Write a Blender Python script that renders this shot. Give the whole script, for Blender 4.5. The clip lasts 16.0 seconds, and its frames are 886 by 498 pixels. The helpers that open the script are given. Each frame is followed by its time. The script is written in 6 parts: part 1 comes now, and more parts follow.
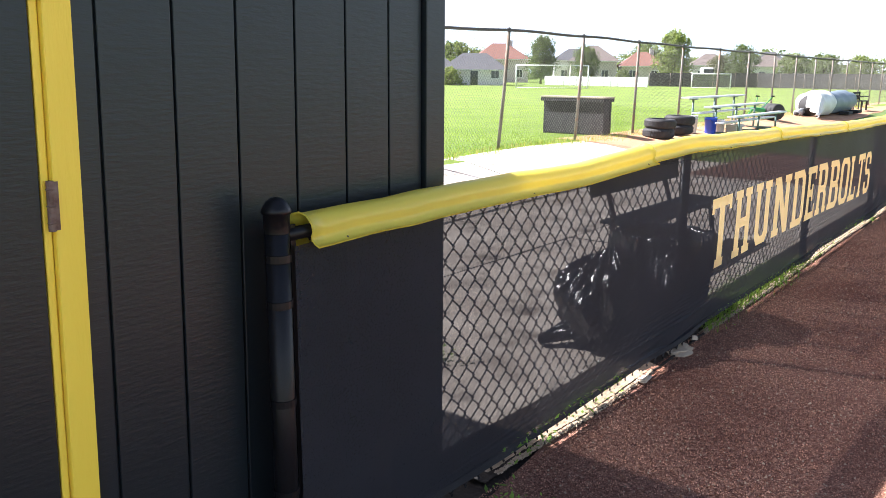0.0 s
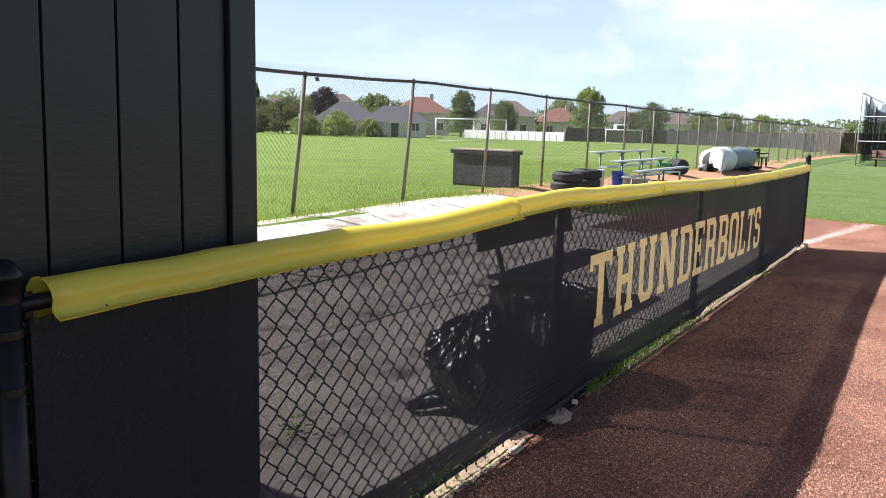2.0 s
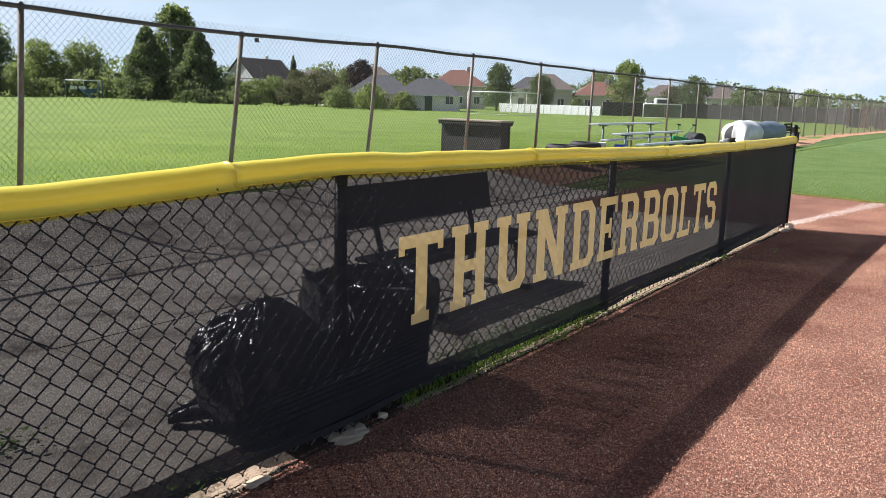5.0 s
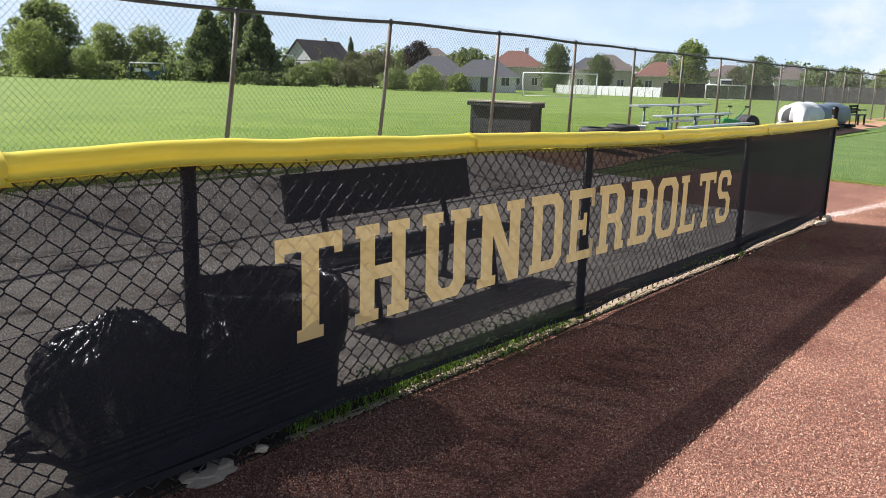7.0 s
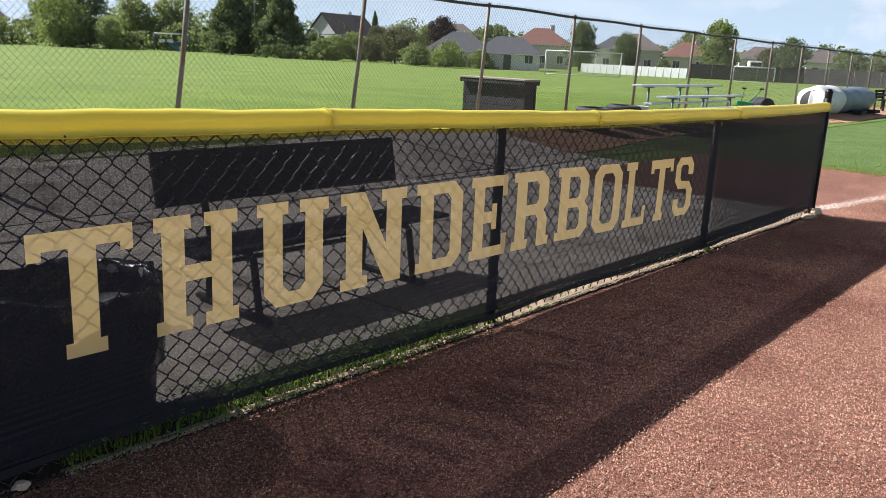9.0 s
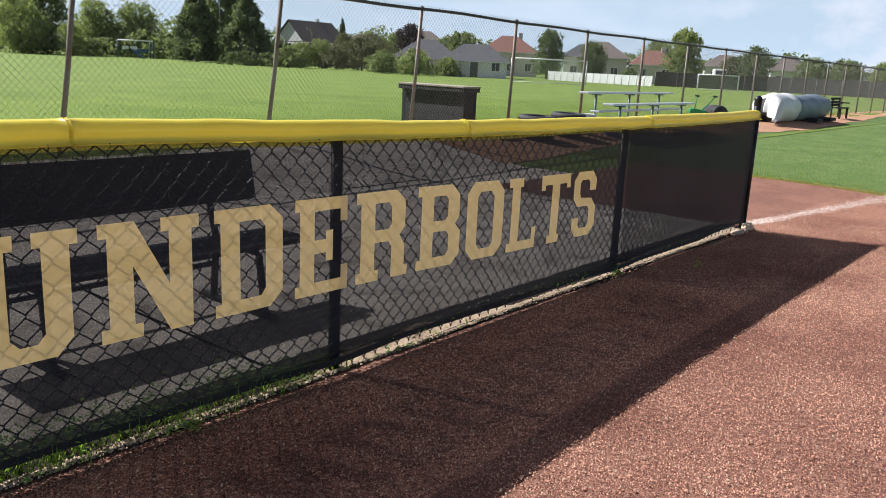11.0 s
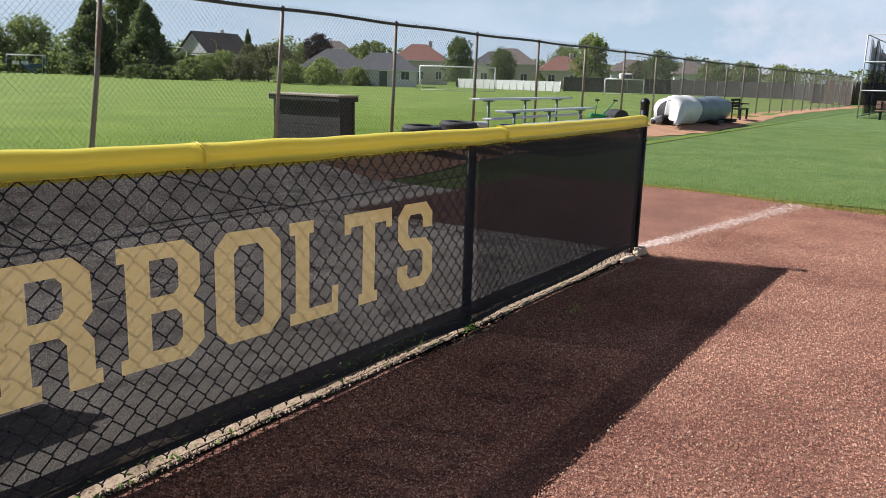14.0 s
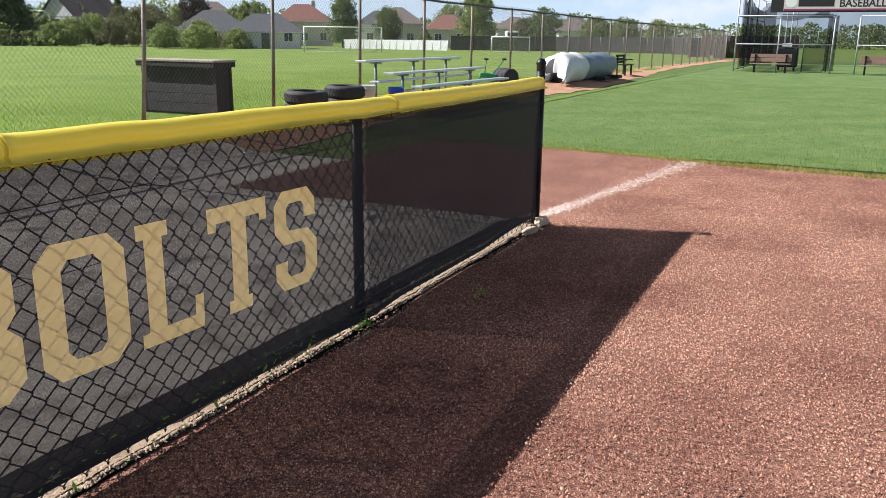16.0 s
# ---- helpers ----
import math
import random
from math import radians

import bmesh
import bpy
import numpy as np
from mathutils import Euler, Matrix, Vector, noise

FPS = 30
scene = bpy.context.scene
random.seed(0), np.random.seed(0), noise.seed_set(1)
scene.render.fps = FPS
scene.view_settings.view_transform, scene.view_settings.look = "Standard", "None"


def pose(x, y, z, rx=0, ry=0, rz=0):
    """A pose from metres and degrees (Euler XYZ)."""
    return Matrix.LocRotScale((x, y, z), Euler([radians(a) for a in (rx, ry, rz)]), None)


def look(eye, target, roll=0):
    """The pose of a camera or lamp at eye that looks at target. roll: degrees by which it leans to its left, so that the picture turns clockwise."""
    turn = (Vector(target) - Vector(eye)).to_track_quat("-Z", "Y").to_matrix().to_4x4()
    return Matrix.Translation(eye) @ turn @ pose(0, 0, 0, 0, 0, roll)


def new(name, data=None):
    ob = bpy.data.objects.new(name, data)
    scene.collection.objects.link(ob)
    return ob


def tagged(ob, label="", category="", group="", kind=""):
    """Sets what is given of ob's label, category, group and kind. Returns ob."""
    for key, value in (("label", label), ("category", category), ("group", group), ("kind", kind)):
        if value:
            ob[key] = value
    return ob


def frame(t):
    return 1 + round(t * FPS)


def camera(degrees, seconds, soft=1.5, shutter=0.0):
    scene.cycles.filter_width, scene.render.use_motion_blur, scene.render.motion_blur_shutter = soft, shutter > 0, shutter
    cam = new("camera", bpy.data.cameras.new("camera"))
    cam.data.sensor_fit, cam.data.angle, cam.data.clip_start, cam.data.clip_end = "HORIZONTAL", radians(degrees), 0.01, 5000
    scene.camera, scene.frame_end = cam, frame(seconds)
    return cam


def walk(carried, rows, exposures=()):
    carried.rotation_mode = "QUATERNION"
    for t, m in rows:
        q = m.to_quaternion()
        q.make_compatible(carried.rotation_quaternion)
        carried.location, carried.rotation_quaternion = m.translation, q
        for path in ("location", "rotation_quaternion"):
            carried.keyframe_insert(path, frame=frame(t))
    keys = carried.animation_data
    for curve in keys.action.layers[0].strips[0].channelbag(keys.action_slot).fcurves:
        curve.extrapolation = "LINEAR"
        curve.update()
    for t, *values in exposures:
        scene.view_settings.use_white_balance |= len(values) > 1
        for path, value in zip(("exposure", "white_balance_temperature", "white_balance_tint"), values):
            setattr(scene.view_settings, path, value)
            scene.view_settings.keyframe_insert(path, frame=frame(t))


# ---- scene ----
cam = camera(57.6, 16.0, soft=0.75)
PATH = [
    (0, (-1.748, -1.791, 1.736), (-0.2, -0.599, 1.307), 0.4),
    (0.5, (-1.696, -1.793, 1.738), (-0.108, -0.639, 1.36), 1.4),
    (1, (-1.652, -1.862, 1.733), (-0.028, -0.747, 1.386), 1.9),
    (1.5, (-1.451, -1.837, 1.727), (0.212, -0.772, 1.411), 2.1),
    (2, (-1.243, -1.865, 1.713), (0.432, -0.814, 1.411), 1.4),
    (2.5, (-0.963, -1.995, 1.689), (0.69, -0.917, 1.369), 2.4),
    (3, (-0.755, -2.098, 1.676), (0.892, -1.017, 1.328), 2.7),
    (3.5, (-0.479, -2.121, 1.674), (1.185, -1.067, 1.326), 2.6),
    (4, (-0.205, -2.232, 1.655), (1.459, -1.175, 1.319), 2.2),
    (6.5, (1.031, -2.676, 1.62), (2.542, -1.434, 1.199), 1.4),
    (7, (1.302, -2.666, 1.621), (2.816, -1.425, 1.208), 1.5),
    (7.5, (1.575, -2.743, 1.609), (3.058, -1.469, 1.185), 2.2),
    (8, (1.84, -2.817, 1.607), (3.287, -1.509, 1.165), 2.8),
    (8.2, (1.948, -2.823, 1.597), (3.399, -1.523, 1.148), 2.7),
    (10.5, (3.075, -2.89, 1.605), (4.57, -1.647, 1.137), 3.0),
    (11, (3.366, -2.905, 1.593), (4.879, -1.676, 1.145), 2.7),
    (11.5, (3.663, -2.904, 1.604), (5.177, -1.666, 1.184), 2.6),
    (12, (3.941, -2.814, 1.604), (5.532, -1.663, 1.222), 1.8),
    (12.5, (4.244, -2.792, 1.581), (5.868, -1.682, 1.222), 2.5),
    (13, (4.518, -2.778, 1.584), (6.111, -1.628, 1.212), 3.1),
    (13.5, (4.763, -2.635, 1.584), (6.379, -1.524, 1.19), 2.3),
    (14, (4.99, -2.54, 1.563), (6.622, -1.463, 1.143), 1.6),
    (14.5, (5.208, -2.513, 1.546), (6.828, -1.436, 1.081), 1.1),
    (15, (5.355, -2.389, 1.568), (7.03, -1.401, 1.101), -0.1),
    (15.5, (5.448, -2.28, 1.565), (7.176, -1.392, 1.09), 0.1),
    (16, (5.482, -2.27, 1.575), (7.224, -1.429, 1.068), 0.6),
]
walk(cam, [(t, look(eye, target, roll)) for t, eye, target, roll in PATH],
     [(0.0, 2.08, 5900, 17), (1.0, 1.82, 5900, 16), (2.0, 1.2, 5880, 15), (3.0, 1.02, 5880, 14), (4.0, 0.93, 5880, 14), (6.5, 0.9, 5880, 14), (7.25, 1.0, 5880, 14), (8.0, 0.95, 5880, 14),
      (11.0, 0.78, 5880, 14), (12.0, 0.9, 5880, 14), (12.5, 0.66, 5880, 14), (13.5, 0.56, 5880, 14), (14.0, 0.6, 5880, 14), (15.0, 0.9, 5880, 14), (16.0, 0.88, 5880, 14)])

# ---- light ----
SUN = Vector((-0.28, 1.0, 1.0)).normalized()          # towards the sun
world = bpy.data.worlds.new("sky")
scene.world = world
world.use_nodes = True
wn, wl = world.node_tree.nodes, world.node_tree.links
wn.clear()
w_out = wn.new("ShaderNodeOutputWorld")
w_bg = wn.new("ShaderNodeBackground")
w_bg.inputs["Strength"].default_value = 0.038
w_sky = wn.new("ShaderNodeTexSky")
w_sky.sky_type = "NISHITA"
w_sky.sun_disc = False
w_sky.sun_elevation = math.asin(SUN.z)
w_sky.sun_rotation = math.atan2(SUN.x, SUN.y)
w_sky.air_density, w_sky.dust_density, w_sky.ozone_density = 1.0, 3.2, 1.5
w_co = wn.new("ShaderNodeTexCoord")
w_map = wn.new("ShaderNodeMapping")
w_map.inputs["Scale"].default_value = (1.0, 1.0, 2.6)
w_no = wn.new("ShaderNodeTexNoise")
w_no.inputs["Scale"].default_value = 2.3
w_no.inputs["Detail"].default_value = 9
w_no.inputs["Roughness"].default_value = 0.56
w_ra = wn.new("ShaderNodeValToRGB")
w_ra.color_ramp.elements[0].position, w_ra.color_ramp.elements[1].position = 0.47, 0.8
w_mix = wn.new("ShaderNodeMix")
w_mix.data_type = "RGBA"
w_mix.inputs["B"].default_value = (13.6, 14.3, 15.2, 1)
wl.new(w_co.outputs["Generated"], w_map.inputs["Vector"])
wl.new(w_map.outputs["Vector"], w_no.inputs["Vector"])
wl.new(w_no.outputs["Fac"], w_ra.inputs["Fac"])
w_low = wn.new("ShaderNodeMapRange")
w_low.inputs["From Min"].default_value, w_low.inputs["From Max"].default_value = 0.15, 0.6
w_low.inputs["To Min"].default_value, w_low.inputs["To Max"].default_value = 1.0, 0.1
w_mul = wn.new("ShaderNodeMath")
w_mul.operation = "MULTIPLY"
wl.new(w_ra.outputs["Color"], w_mul.inputs[0])
wl.new(w_low.outputs["Result"], w_mul.inputs[1])
wl.new(w_mul.outputs["Value"], w_mix.inputs["Factor"])
w_sep = wn.new("ShaderNodeSeparateXYZ")
w_hr = wn.new("ShaderNodeMapRange")
w_hr.inputs["From Min"].default_value, w_hr.inputs["From Max"].default_value = 0.0, 0.42
w_hr.inputs["To Min"].default_value, w_hr.inputs["To Max"].default_value = 0.85, 0.0
w_hz = wn.new("ShaderNodeMix")
w_hz.data_type = "RGBA"
w_hz.inputs["B"].default_value = (11.5, 14.1, 15.6, 1)
wl.new(w_co.outputs["Generated"], w_sep.inputs["Vector"])
wl.new(w_sep.outputs["Z"], w_hr.inputs["Value"])
wl.new(w_sep.outputs["Z"], w_low.inputs["Value"])
wl.new(w_hr.outputs["Result"], w_hz.inputs["Factor"])
wl.new(w_sky.outputs["Color"], w_hz.inputs["A"])
wl.new(w_hz.outputs["Result"], w_mix.inputs["A"])
# heaped clouds low over the far end of the field
w_map2 = wn.new("ShaderNodeMapping")
w_map2.inputs["Scale"].default_value = (1.0, 1.0, 1.5)
w_map2.inputs["Location"].default_value = (0.31, 0.12, 0.05)
w_cu = wn.new("ShaderNodeTexNoise")
w_cu.inputs["Scale"].default_value, w_cu.inputs["Detail"].default_value, w_cu.inputs["Roughness"].default_value = 11.0, 10, 0.58
w_cr = wn.new("ShaderNodeMapRange")
w_cr.inputs["From Min"].default_value, w_cr.inputs["From Max"].default_value = 0.44, 0.72
w_dot = wn.new("ShaderNodeVectorMath")
w_dot.operation = "DOT_PRODUCT"
w_dot.inputs[1].default_value = (0.978, 0.19, 0.075)
w_dm = wn.new("ShaderNodeMapRange")
w_dm.interpolation_type = "SMOOTHSTEP"
w_dm.inputs["From Min"].default_value, w_dm.inputs["From Max"].default_value = 0.962, 0.994
w_cm = wn.new("ShaderNodeMath")
w_cm.operation = "MULTIPLY"
w_cx = wn.new("ShaderNodeMix")
w_cx.data_type = "RGBA"
w_cx.inputs["B"].default_value = (14.0, 13.8, 14.2, 1)
wl.new(w_co.outputs["Generated"], w_map2.inputs["Vector"])
wl.new(w_map2.outputs["Vector"], w_cu.inputs["Vector"])
wl.new(w_cu.outputs["Fac"], w_cr.inputs["Value"])
wl.new(w_co.outputs["Generated"], w_dot.inputs[0])
wl.new(w_dot.outputs["Value"], w_dm.inputs["Value"])
wl.new(w_cr.outputs["Result"], w_cm.inputs[0])
wl.new(w_dm.outputs["Result"], w_cm.inputs[1])
wl.new(w_cm.outputs["Value"], w_cx.inputs["Factor"])
wl.new(w_mix.outputs["Result"], w_cx.inputs["A"])
wl.new(w_cx.outputs["Result"], w_bg.inputs["Color"])
wl.new(w_bg.outputs["Background"], w_out.inputs["Surface"])

sun_data = bpy.data.lights.new("sun", "SUN")
sun_data.energy, sun_data.angle, sun_data.color = 5.0, radians(0.53), (1.0, 0.95, 0.86)
sun = new("sun", sun_data)
sun.matrix_world = look(SUN * 60, (0, 0, 0))


# ---- mesh tools ----
class Geo:
    """Vertices and faces of one mesh, in world metres."""

    def __init__(self):
        self.v, self.f = [], []

    def add(self, verts, faces):
        n = len(self.v)
        self.v.extend([tuple(p) for p in verts])
        self.f.extend([tuple(i + n for i in q) for q in faces])
        return self

    def box(self, x0, x1, y0, y1, z0, z1, m=None):
        pts = [Vector((x, y, z)) for z in (z0, z1) for y in (y0, y1) for x in (x0, x1)]
        if m is not None:
            pts = [m @ p for p in pts]
        return self.add(pts, [(0, 2, 3, 1), (4, 5, 7, 6), (0, 1, 5, 4), (2, 6, 7, 3), (0, 4, 6, 2), (1, 3, 7, 5)])

    def tube(self, pts, r, n=8, caps=True):
        """A round bar along points; r is one radius or one a point."""
        pts = [Vector(p) for p in pts]
        rs = r if isinstance(r, (list, tuple)) else [r] * len(pts)
        rings = []
        for i, p in enumerate(pts):
            d = (pts[min(i + 1, len(pts) - 1)] - pts[max(i - 1, 0)]).normalized()
            a = d.cross(Vector((0, 0, 1)) if abs(d.z) < 0.9 else Vector((1, 0, 0))).normalized()
            b = d.cross(a)
            rings.append([p + (a * math.cos(2 * math.pi * k / n) + b * math.sin(2 * math.pi * k / n)) * rs[i] for k in range(n)])
        verts = [p for ring in rings for p in ring]
        faces = [(i * n + k, i * n + (k + 1) % n, (i + 1) * n + (k + 1) % n, (i + 1) * n + k) for i in range(len(pts) - 1) for k in range(n)]
        if caps:
            faces += [tuple(range(n))[::-1], tuple((len(pts) - 1) * n + k for k in range(n))]
        return self.add(verts, faces)

    def lathe(self, profile, n, m):
        """Turns (radius, height) round the z axis of m."""
        verts = [m @ Vector((r * math.cos(2 * math.pi * k / n), r * math.sin(2 * math.pi * k / n), z)) for r, z in profile for k in range(n)]
        faces = [(i * n + k, i * n + (k + 1) % n, (i + 1) * n + (k + 1) % n, (i + 1) * n + k) for i in range(len(profile) - 1) for k in range(n)]
        return self.add(verts, faces)

    def sheet(self, xs, ys, fn):
        verts = [fn(x, y) for y in ys for x in xs]
        n = len(xs)
        return self.add(verts, [(j * n + i, j * n + i + 1, (j + 1) * n + i + 1, (j + 1) * n + i) for j in range(len(ys) - 1) for i in range(n - 1)])


def part(name, geo, material, parent=None, label="", smooth=False, bevel=0.0, kind=""):
    """One mesh object, under a thing or a part, or on its own."""
    at = Vector((0, 0, 0))
    up = parent
    while up is not None:
        at += up.location
        up = up.parent
    me = bpy.data.meshes.new(name)
    me.from_pydata([tuple(Vector(p) - at) for p in geo.v], [], geo.f)
    if bevel:
        bm = bmesh.new()
        bm.from_mesh(me)
        bmesh.ops.bevel(bm, geom=[e for e in bm.edges if e.calc_face_angle(0) > 0.5], offset=bevel, segments=2, affect="EDGES", profile=0.5)
        bm.to_mesh(me)
        bm.free()
    if smooth:
        me.polygons.foreach_set("use_smooth", [True] * len(me.polygons))
    me.materials.append(material)
    me.update()
    ob = new(name, me)
    ob.parent = parent
    return tagged(ob, label, kind=kind)


def thing(name, x, y, z, label, category, group="", kind=""):
    ob = new(name)
    ob.empty_display_size = 0.1
    ob.location = (x, y, z)
    return tagged(ob, label, category, group, kind)


def structure(name, geo, material, label, category, smooth=False):
    return tagged(part(name, geo, material, smooth=smooth), label, category, kind="structure")


def interp(x, xs, zs):
    return float(np.interp(x, xs, zs))


def steps(a, b, d):
    n = max(1, round((b - a) / d))
    return [a + (b - a) * i / n for i in range(n + 1)]


# ---- materials ----
def material(name, colour, rough=0.7, metal=0.0, colour2=None, scale=4.0, colour3=None, scale3=40.0, bump=0.0, bump_scale=60.0,
             stretch=(1, 1, 1), spec=0.5, island=0.0, objects=0.0, contrast=0.25):
    """A surface with a broad and a fine variation and a fine relief."""
    mat = bpy.data.materials.new(name)
    mat.use_nodes = True
    nt = mat.node_tree
    nodes, links = nt.nodes, nt.links
    bsdf = nodes["Principled BSDF"]
    bsdf.inputs["Roughness"].default_value = rough
    bsdf.inputs["Metallic"].default_value = metal
    bsdf.inputs["Specular IOR Level"].default_value = spec
    tc = nodes.new("ShaderNodeTexCoord")
    mp = nodes.new("ShaderNodeMapping")
    mp.inputs["Scale"].default_value = stretch
    links.new(tc.outputs["Object"], mp.inputs["Vector"])

    def noise_tex(s, detail=5):
        n = nodes.new("ShaderNodeTexNoise")
        n.inputs["Scale"].default_value = s
        n.inputs["Detail"].default_value = detail
        n.inputs["Roughness"].default_value = 0.6
        links.new(mp.outputs["Vector"], n.inputs["Vector"])
        return n

    def ramp(src, lo, hi):
        r = nodes.new("ShaderNodeMapRange")
        r.inputs["From Min"].default_value, r.inputs["From Max"].default_value = lo, hi
        links.new(src, r.inputs["Value"])
        return r.outputs["Result"]

    def mix(fac, a, b):
        m = nodes.new("ShaderNodeMix")
        m.data_type = "RGBA"
        links.new(fac, m.inputs["Factor"])
        for sock, value in (("A", a), ("B", b)):
            if isinstance(value, tuple):
                m.inputs[sock].default_value = (*value, 1)
            else:
                links.new(value, m.inputs[sock])
        return m.outputs["Result"]

    col = colour
    if colour2:
        col = mix(ramp(noise_tex(scale).outputs["Fac"], 0.5 - contrast, 0.5 + contrast), colour, colour2)
    if colour3:
        col = mix(ramp(noise_tex(scale3, 3).outputs["Fac"], 0.5, 0.75), col, colour3)
    for amount, node_type, out in ((island, "ShaderNodeNewGeometry", "Random Per Island"), (objects, "ShaderNodeObjectInfo", "Random")):
        if amount:
            src = nodes.new(node_type)
            hsv = nodes.new("ShaderNodeHueSaturation")
            mr = nodes.new("ShaderNodeMapRange")
            mr.inputs["To Min"].default_value, mr.inputs["To Max"].default_value = 1 - amount, 1 + amount
            links.new(src.outputs[out], mr.inputs["Value"])
            links.new(mr.outputs["Result"], hsv.inputs["Value"])
            if isinstance(col, tuple):
                hsv.inputs["Color"].default_value = (*col, 1)
            else:
                links.new(col, hsv.inputs["Color"])
            col = hsv.outputs["Color"]
    if isinstance(col, tuple):
        bsdf.inputs["Base Color"].default_value = (*col, 1)
    else:
        links.new(col, bsdf.inputs["Base Color"])
    if bump:
        b = nodes.new("ShaderNodeBump")
        b.inputs["Strength"].default_value = min(1.0, bump)
        b.inputs["Distance"].default_value = 0.01
        links.new(noise_tex(bump_scale, 4).outputs["Fac"], b.inputs["Height"])
        links.new(b.outputs["Normal"], bsdf.inputs["Normal"])
    return mat


def leafy(name, colour, colour2, amount=0.3, glow=0.45, scale=1.2):
    """Leaves or grass that let part of the sun through."""
    mat = material(name, colour, 0.75, colour2=colour2, scale=scale, island=amount, spec=0.25)
    nt = mat.node_tree
    bsdf, out = nt.nodes["Principled BSDF"], nt.nodes["Material Output"]
    tr = nt.nodes.new("ShaderNodeBsdfTranslucent")
    src = bsdf.inputs["Base Color"].links[0].from_socket
    gain = nt.nodes.new("ShaderNodeMix")
    gain.data_type, gain.blend_type = "RGBA", "MULTIPLY"
    gain.inputs["Factor"].default_value = 1.0
    gain.inputs["B"].default_value = (1.5, 1.6, 0.6, 1)
    nt.links.new(src, gain.inputs["A"])
    nt.links.new(gain.outputs["Result"], tr.inputs["Color"])
    mx = nt.nodes.new("ShaderNodeMixShader")
    mx.inputs["Fac"].default_value = glow
    nt.links.new(bsdf.outputs["BSDF"], mx.inputs[1])
    nt.links.new(tr.outputs["BSDF"], mx.inputs[2])
    nt.links.new(mx.outputs["Shader"], out.inputs["Surface"])
    return mat


def sheer(name, colour, clear, rough=0.8):
    """Woven net or cloth with open holes finer than can be seen."""
    return with_holes(material(name, colour, rough, colour2=tuple(c * 1.5 for c in colour), scale=1.6, spec=0.2), clear)


def with_holes(mat, clear):
    nt = mat.node_tree
    out = nt.nodes["Material Output"]
    before = out.inputs["Surface"].links[0].from_socket
    tp = nt.nodes.new("ShaderNodeBsdfTransparent")
    mx = nt.nodes.new("ShaderNodeMixShader")
    mx.inputs["Fac"].default_value = clear
    nt.links.new(before, mx.inputs[1])
    nt.links.new(tp.outputs["BSDF"], mx.inputs[2])
    nt.links.new(mx.outputs["Shader"], out.inputs["Surface"])
    return mat


# Base tone darker than the loose chips, with the shade between them put in.
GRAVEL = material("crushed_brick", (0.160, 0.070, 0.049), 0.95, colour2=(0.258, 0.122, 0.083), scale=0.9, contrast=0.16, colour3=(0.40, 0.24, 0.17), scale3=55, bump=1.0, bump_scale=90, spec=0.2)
nt = GRAVEL.node_tree          # small grains, each with a tone of its own
grain_co = nt.nodes.new("ShaderNodeTexCoord")
grain = nt.nodes.new("ShaderNodeTexVoronoi")
grain.inputs["Scale"].default_value = 210
grain_sep = nt.nodes.new("ShaderNodeSeparateColor")
grain_mr = nt.nodes.new("ShaderNodeMapRange")
grain_mr.inputs["To Min"].default_value, grain_mr.inputs["To Max"].default_value = 0.45, 1.55
grain_hsv = nt.nodes.new("ShaderNodeHueSaturation")
gravel_bsdf = nt.nodes["Principled BSDF"]
nt.links.new(grain_co.outputs["Object"], grain.inputs["Vector"])
nt.links.new(grain.outputs["Color"], grain_sep.inputs["Color"])
nt.links.new(grain_sep.outputs["Red"], grain_mr.inputs["Value"])
nt.links.new(grain_mr.outputs["Result"], grain_hsv.inputs["Value"])
nt.links.new(gravel_bsdf.inputs["Base Color"].links[0].from_socket, grain_hsv.inputs["Color"])
nt.links.new(grain_hsv.outputs["Color"], gravel_bsdf.inputs["Base Color"])
grain_bump = nt.nodes.new("ShaderNodeBump")
grain_bump.invert = True
grain_bump.inputs["Strength"].default_value, grain_bump.inputs["Distance"].default_value = 0.8, 0.0035
nt.links.new(grain.outputs["Distance"], grain_bump.inputs["Height"])
nt.links.new(nt.nodes["Bump"].outputs["Normal"], grain_bump.inputs["Normal"])
nt.links.new(grain_bump.outputs["Normal"], gravel_bsdf.inputs["Normal"])
PEBBLE = material("brick_chips", (0.27, 0.120, 0.078), 0.9, colour2=(0.47, 0.253, 0.167), scale=0.9, contrast=0.13, island=0.6, spec=0.25)
CONCRETE = material("concrete", (0.58, 0.50, 0.42), 0.9, colour2=(0.78, 0.70, 0.60), scale=0.9, contrast=0.13, colour3=(0.17, 0.135, 0.105), scale3=2.6, bump=0.7, bump_scale=60)
DIRT = material("infield_dirt", (0.42, 0.22, 0.12), 0.95, colour2=(0.52, 0.31, 0.19), scale=1.5, colour3=(0.33, 0.2, 0.13), scale3=25, bump=0.7, bump_scale=50, spec=0.2)
SAND = material("pale_sand", (0.42, 0.31, 0.21), 0.95, colour2=(0.52, 0.40, 0.28), scale=8, colour3=(0.26, 0.16, 0.11), scale3=60, bump=0.8, bump_scale=80, spec=0.2)
CHALK = material("field_chalk", (0.62, 0.55, 0.49), 0.95, colour2=(0.36, 0.19, 0.13), scale=28, contrast=0.1, spec=0.2)
GRASS = material("turf", (0.118, 0.175, 0.032), 0.9, colour2=(0.185, 0.245, 0.048), scale=0.35, contrast=0.16, colour3=(0.10, 0.17, 0.035), scale3=9, bump=1.0, bump_scale=35, spec=0.15)
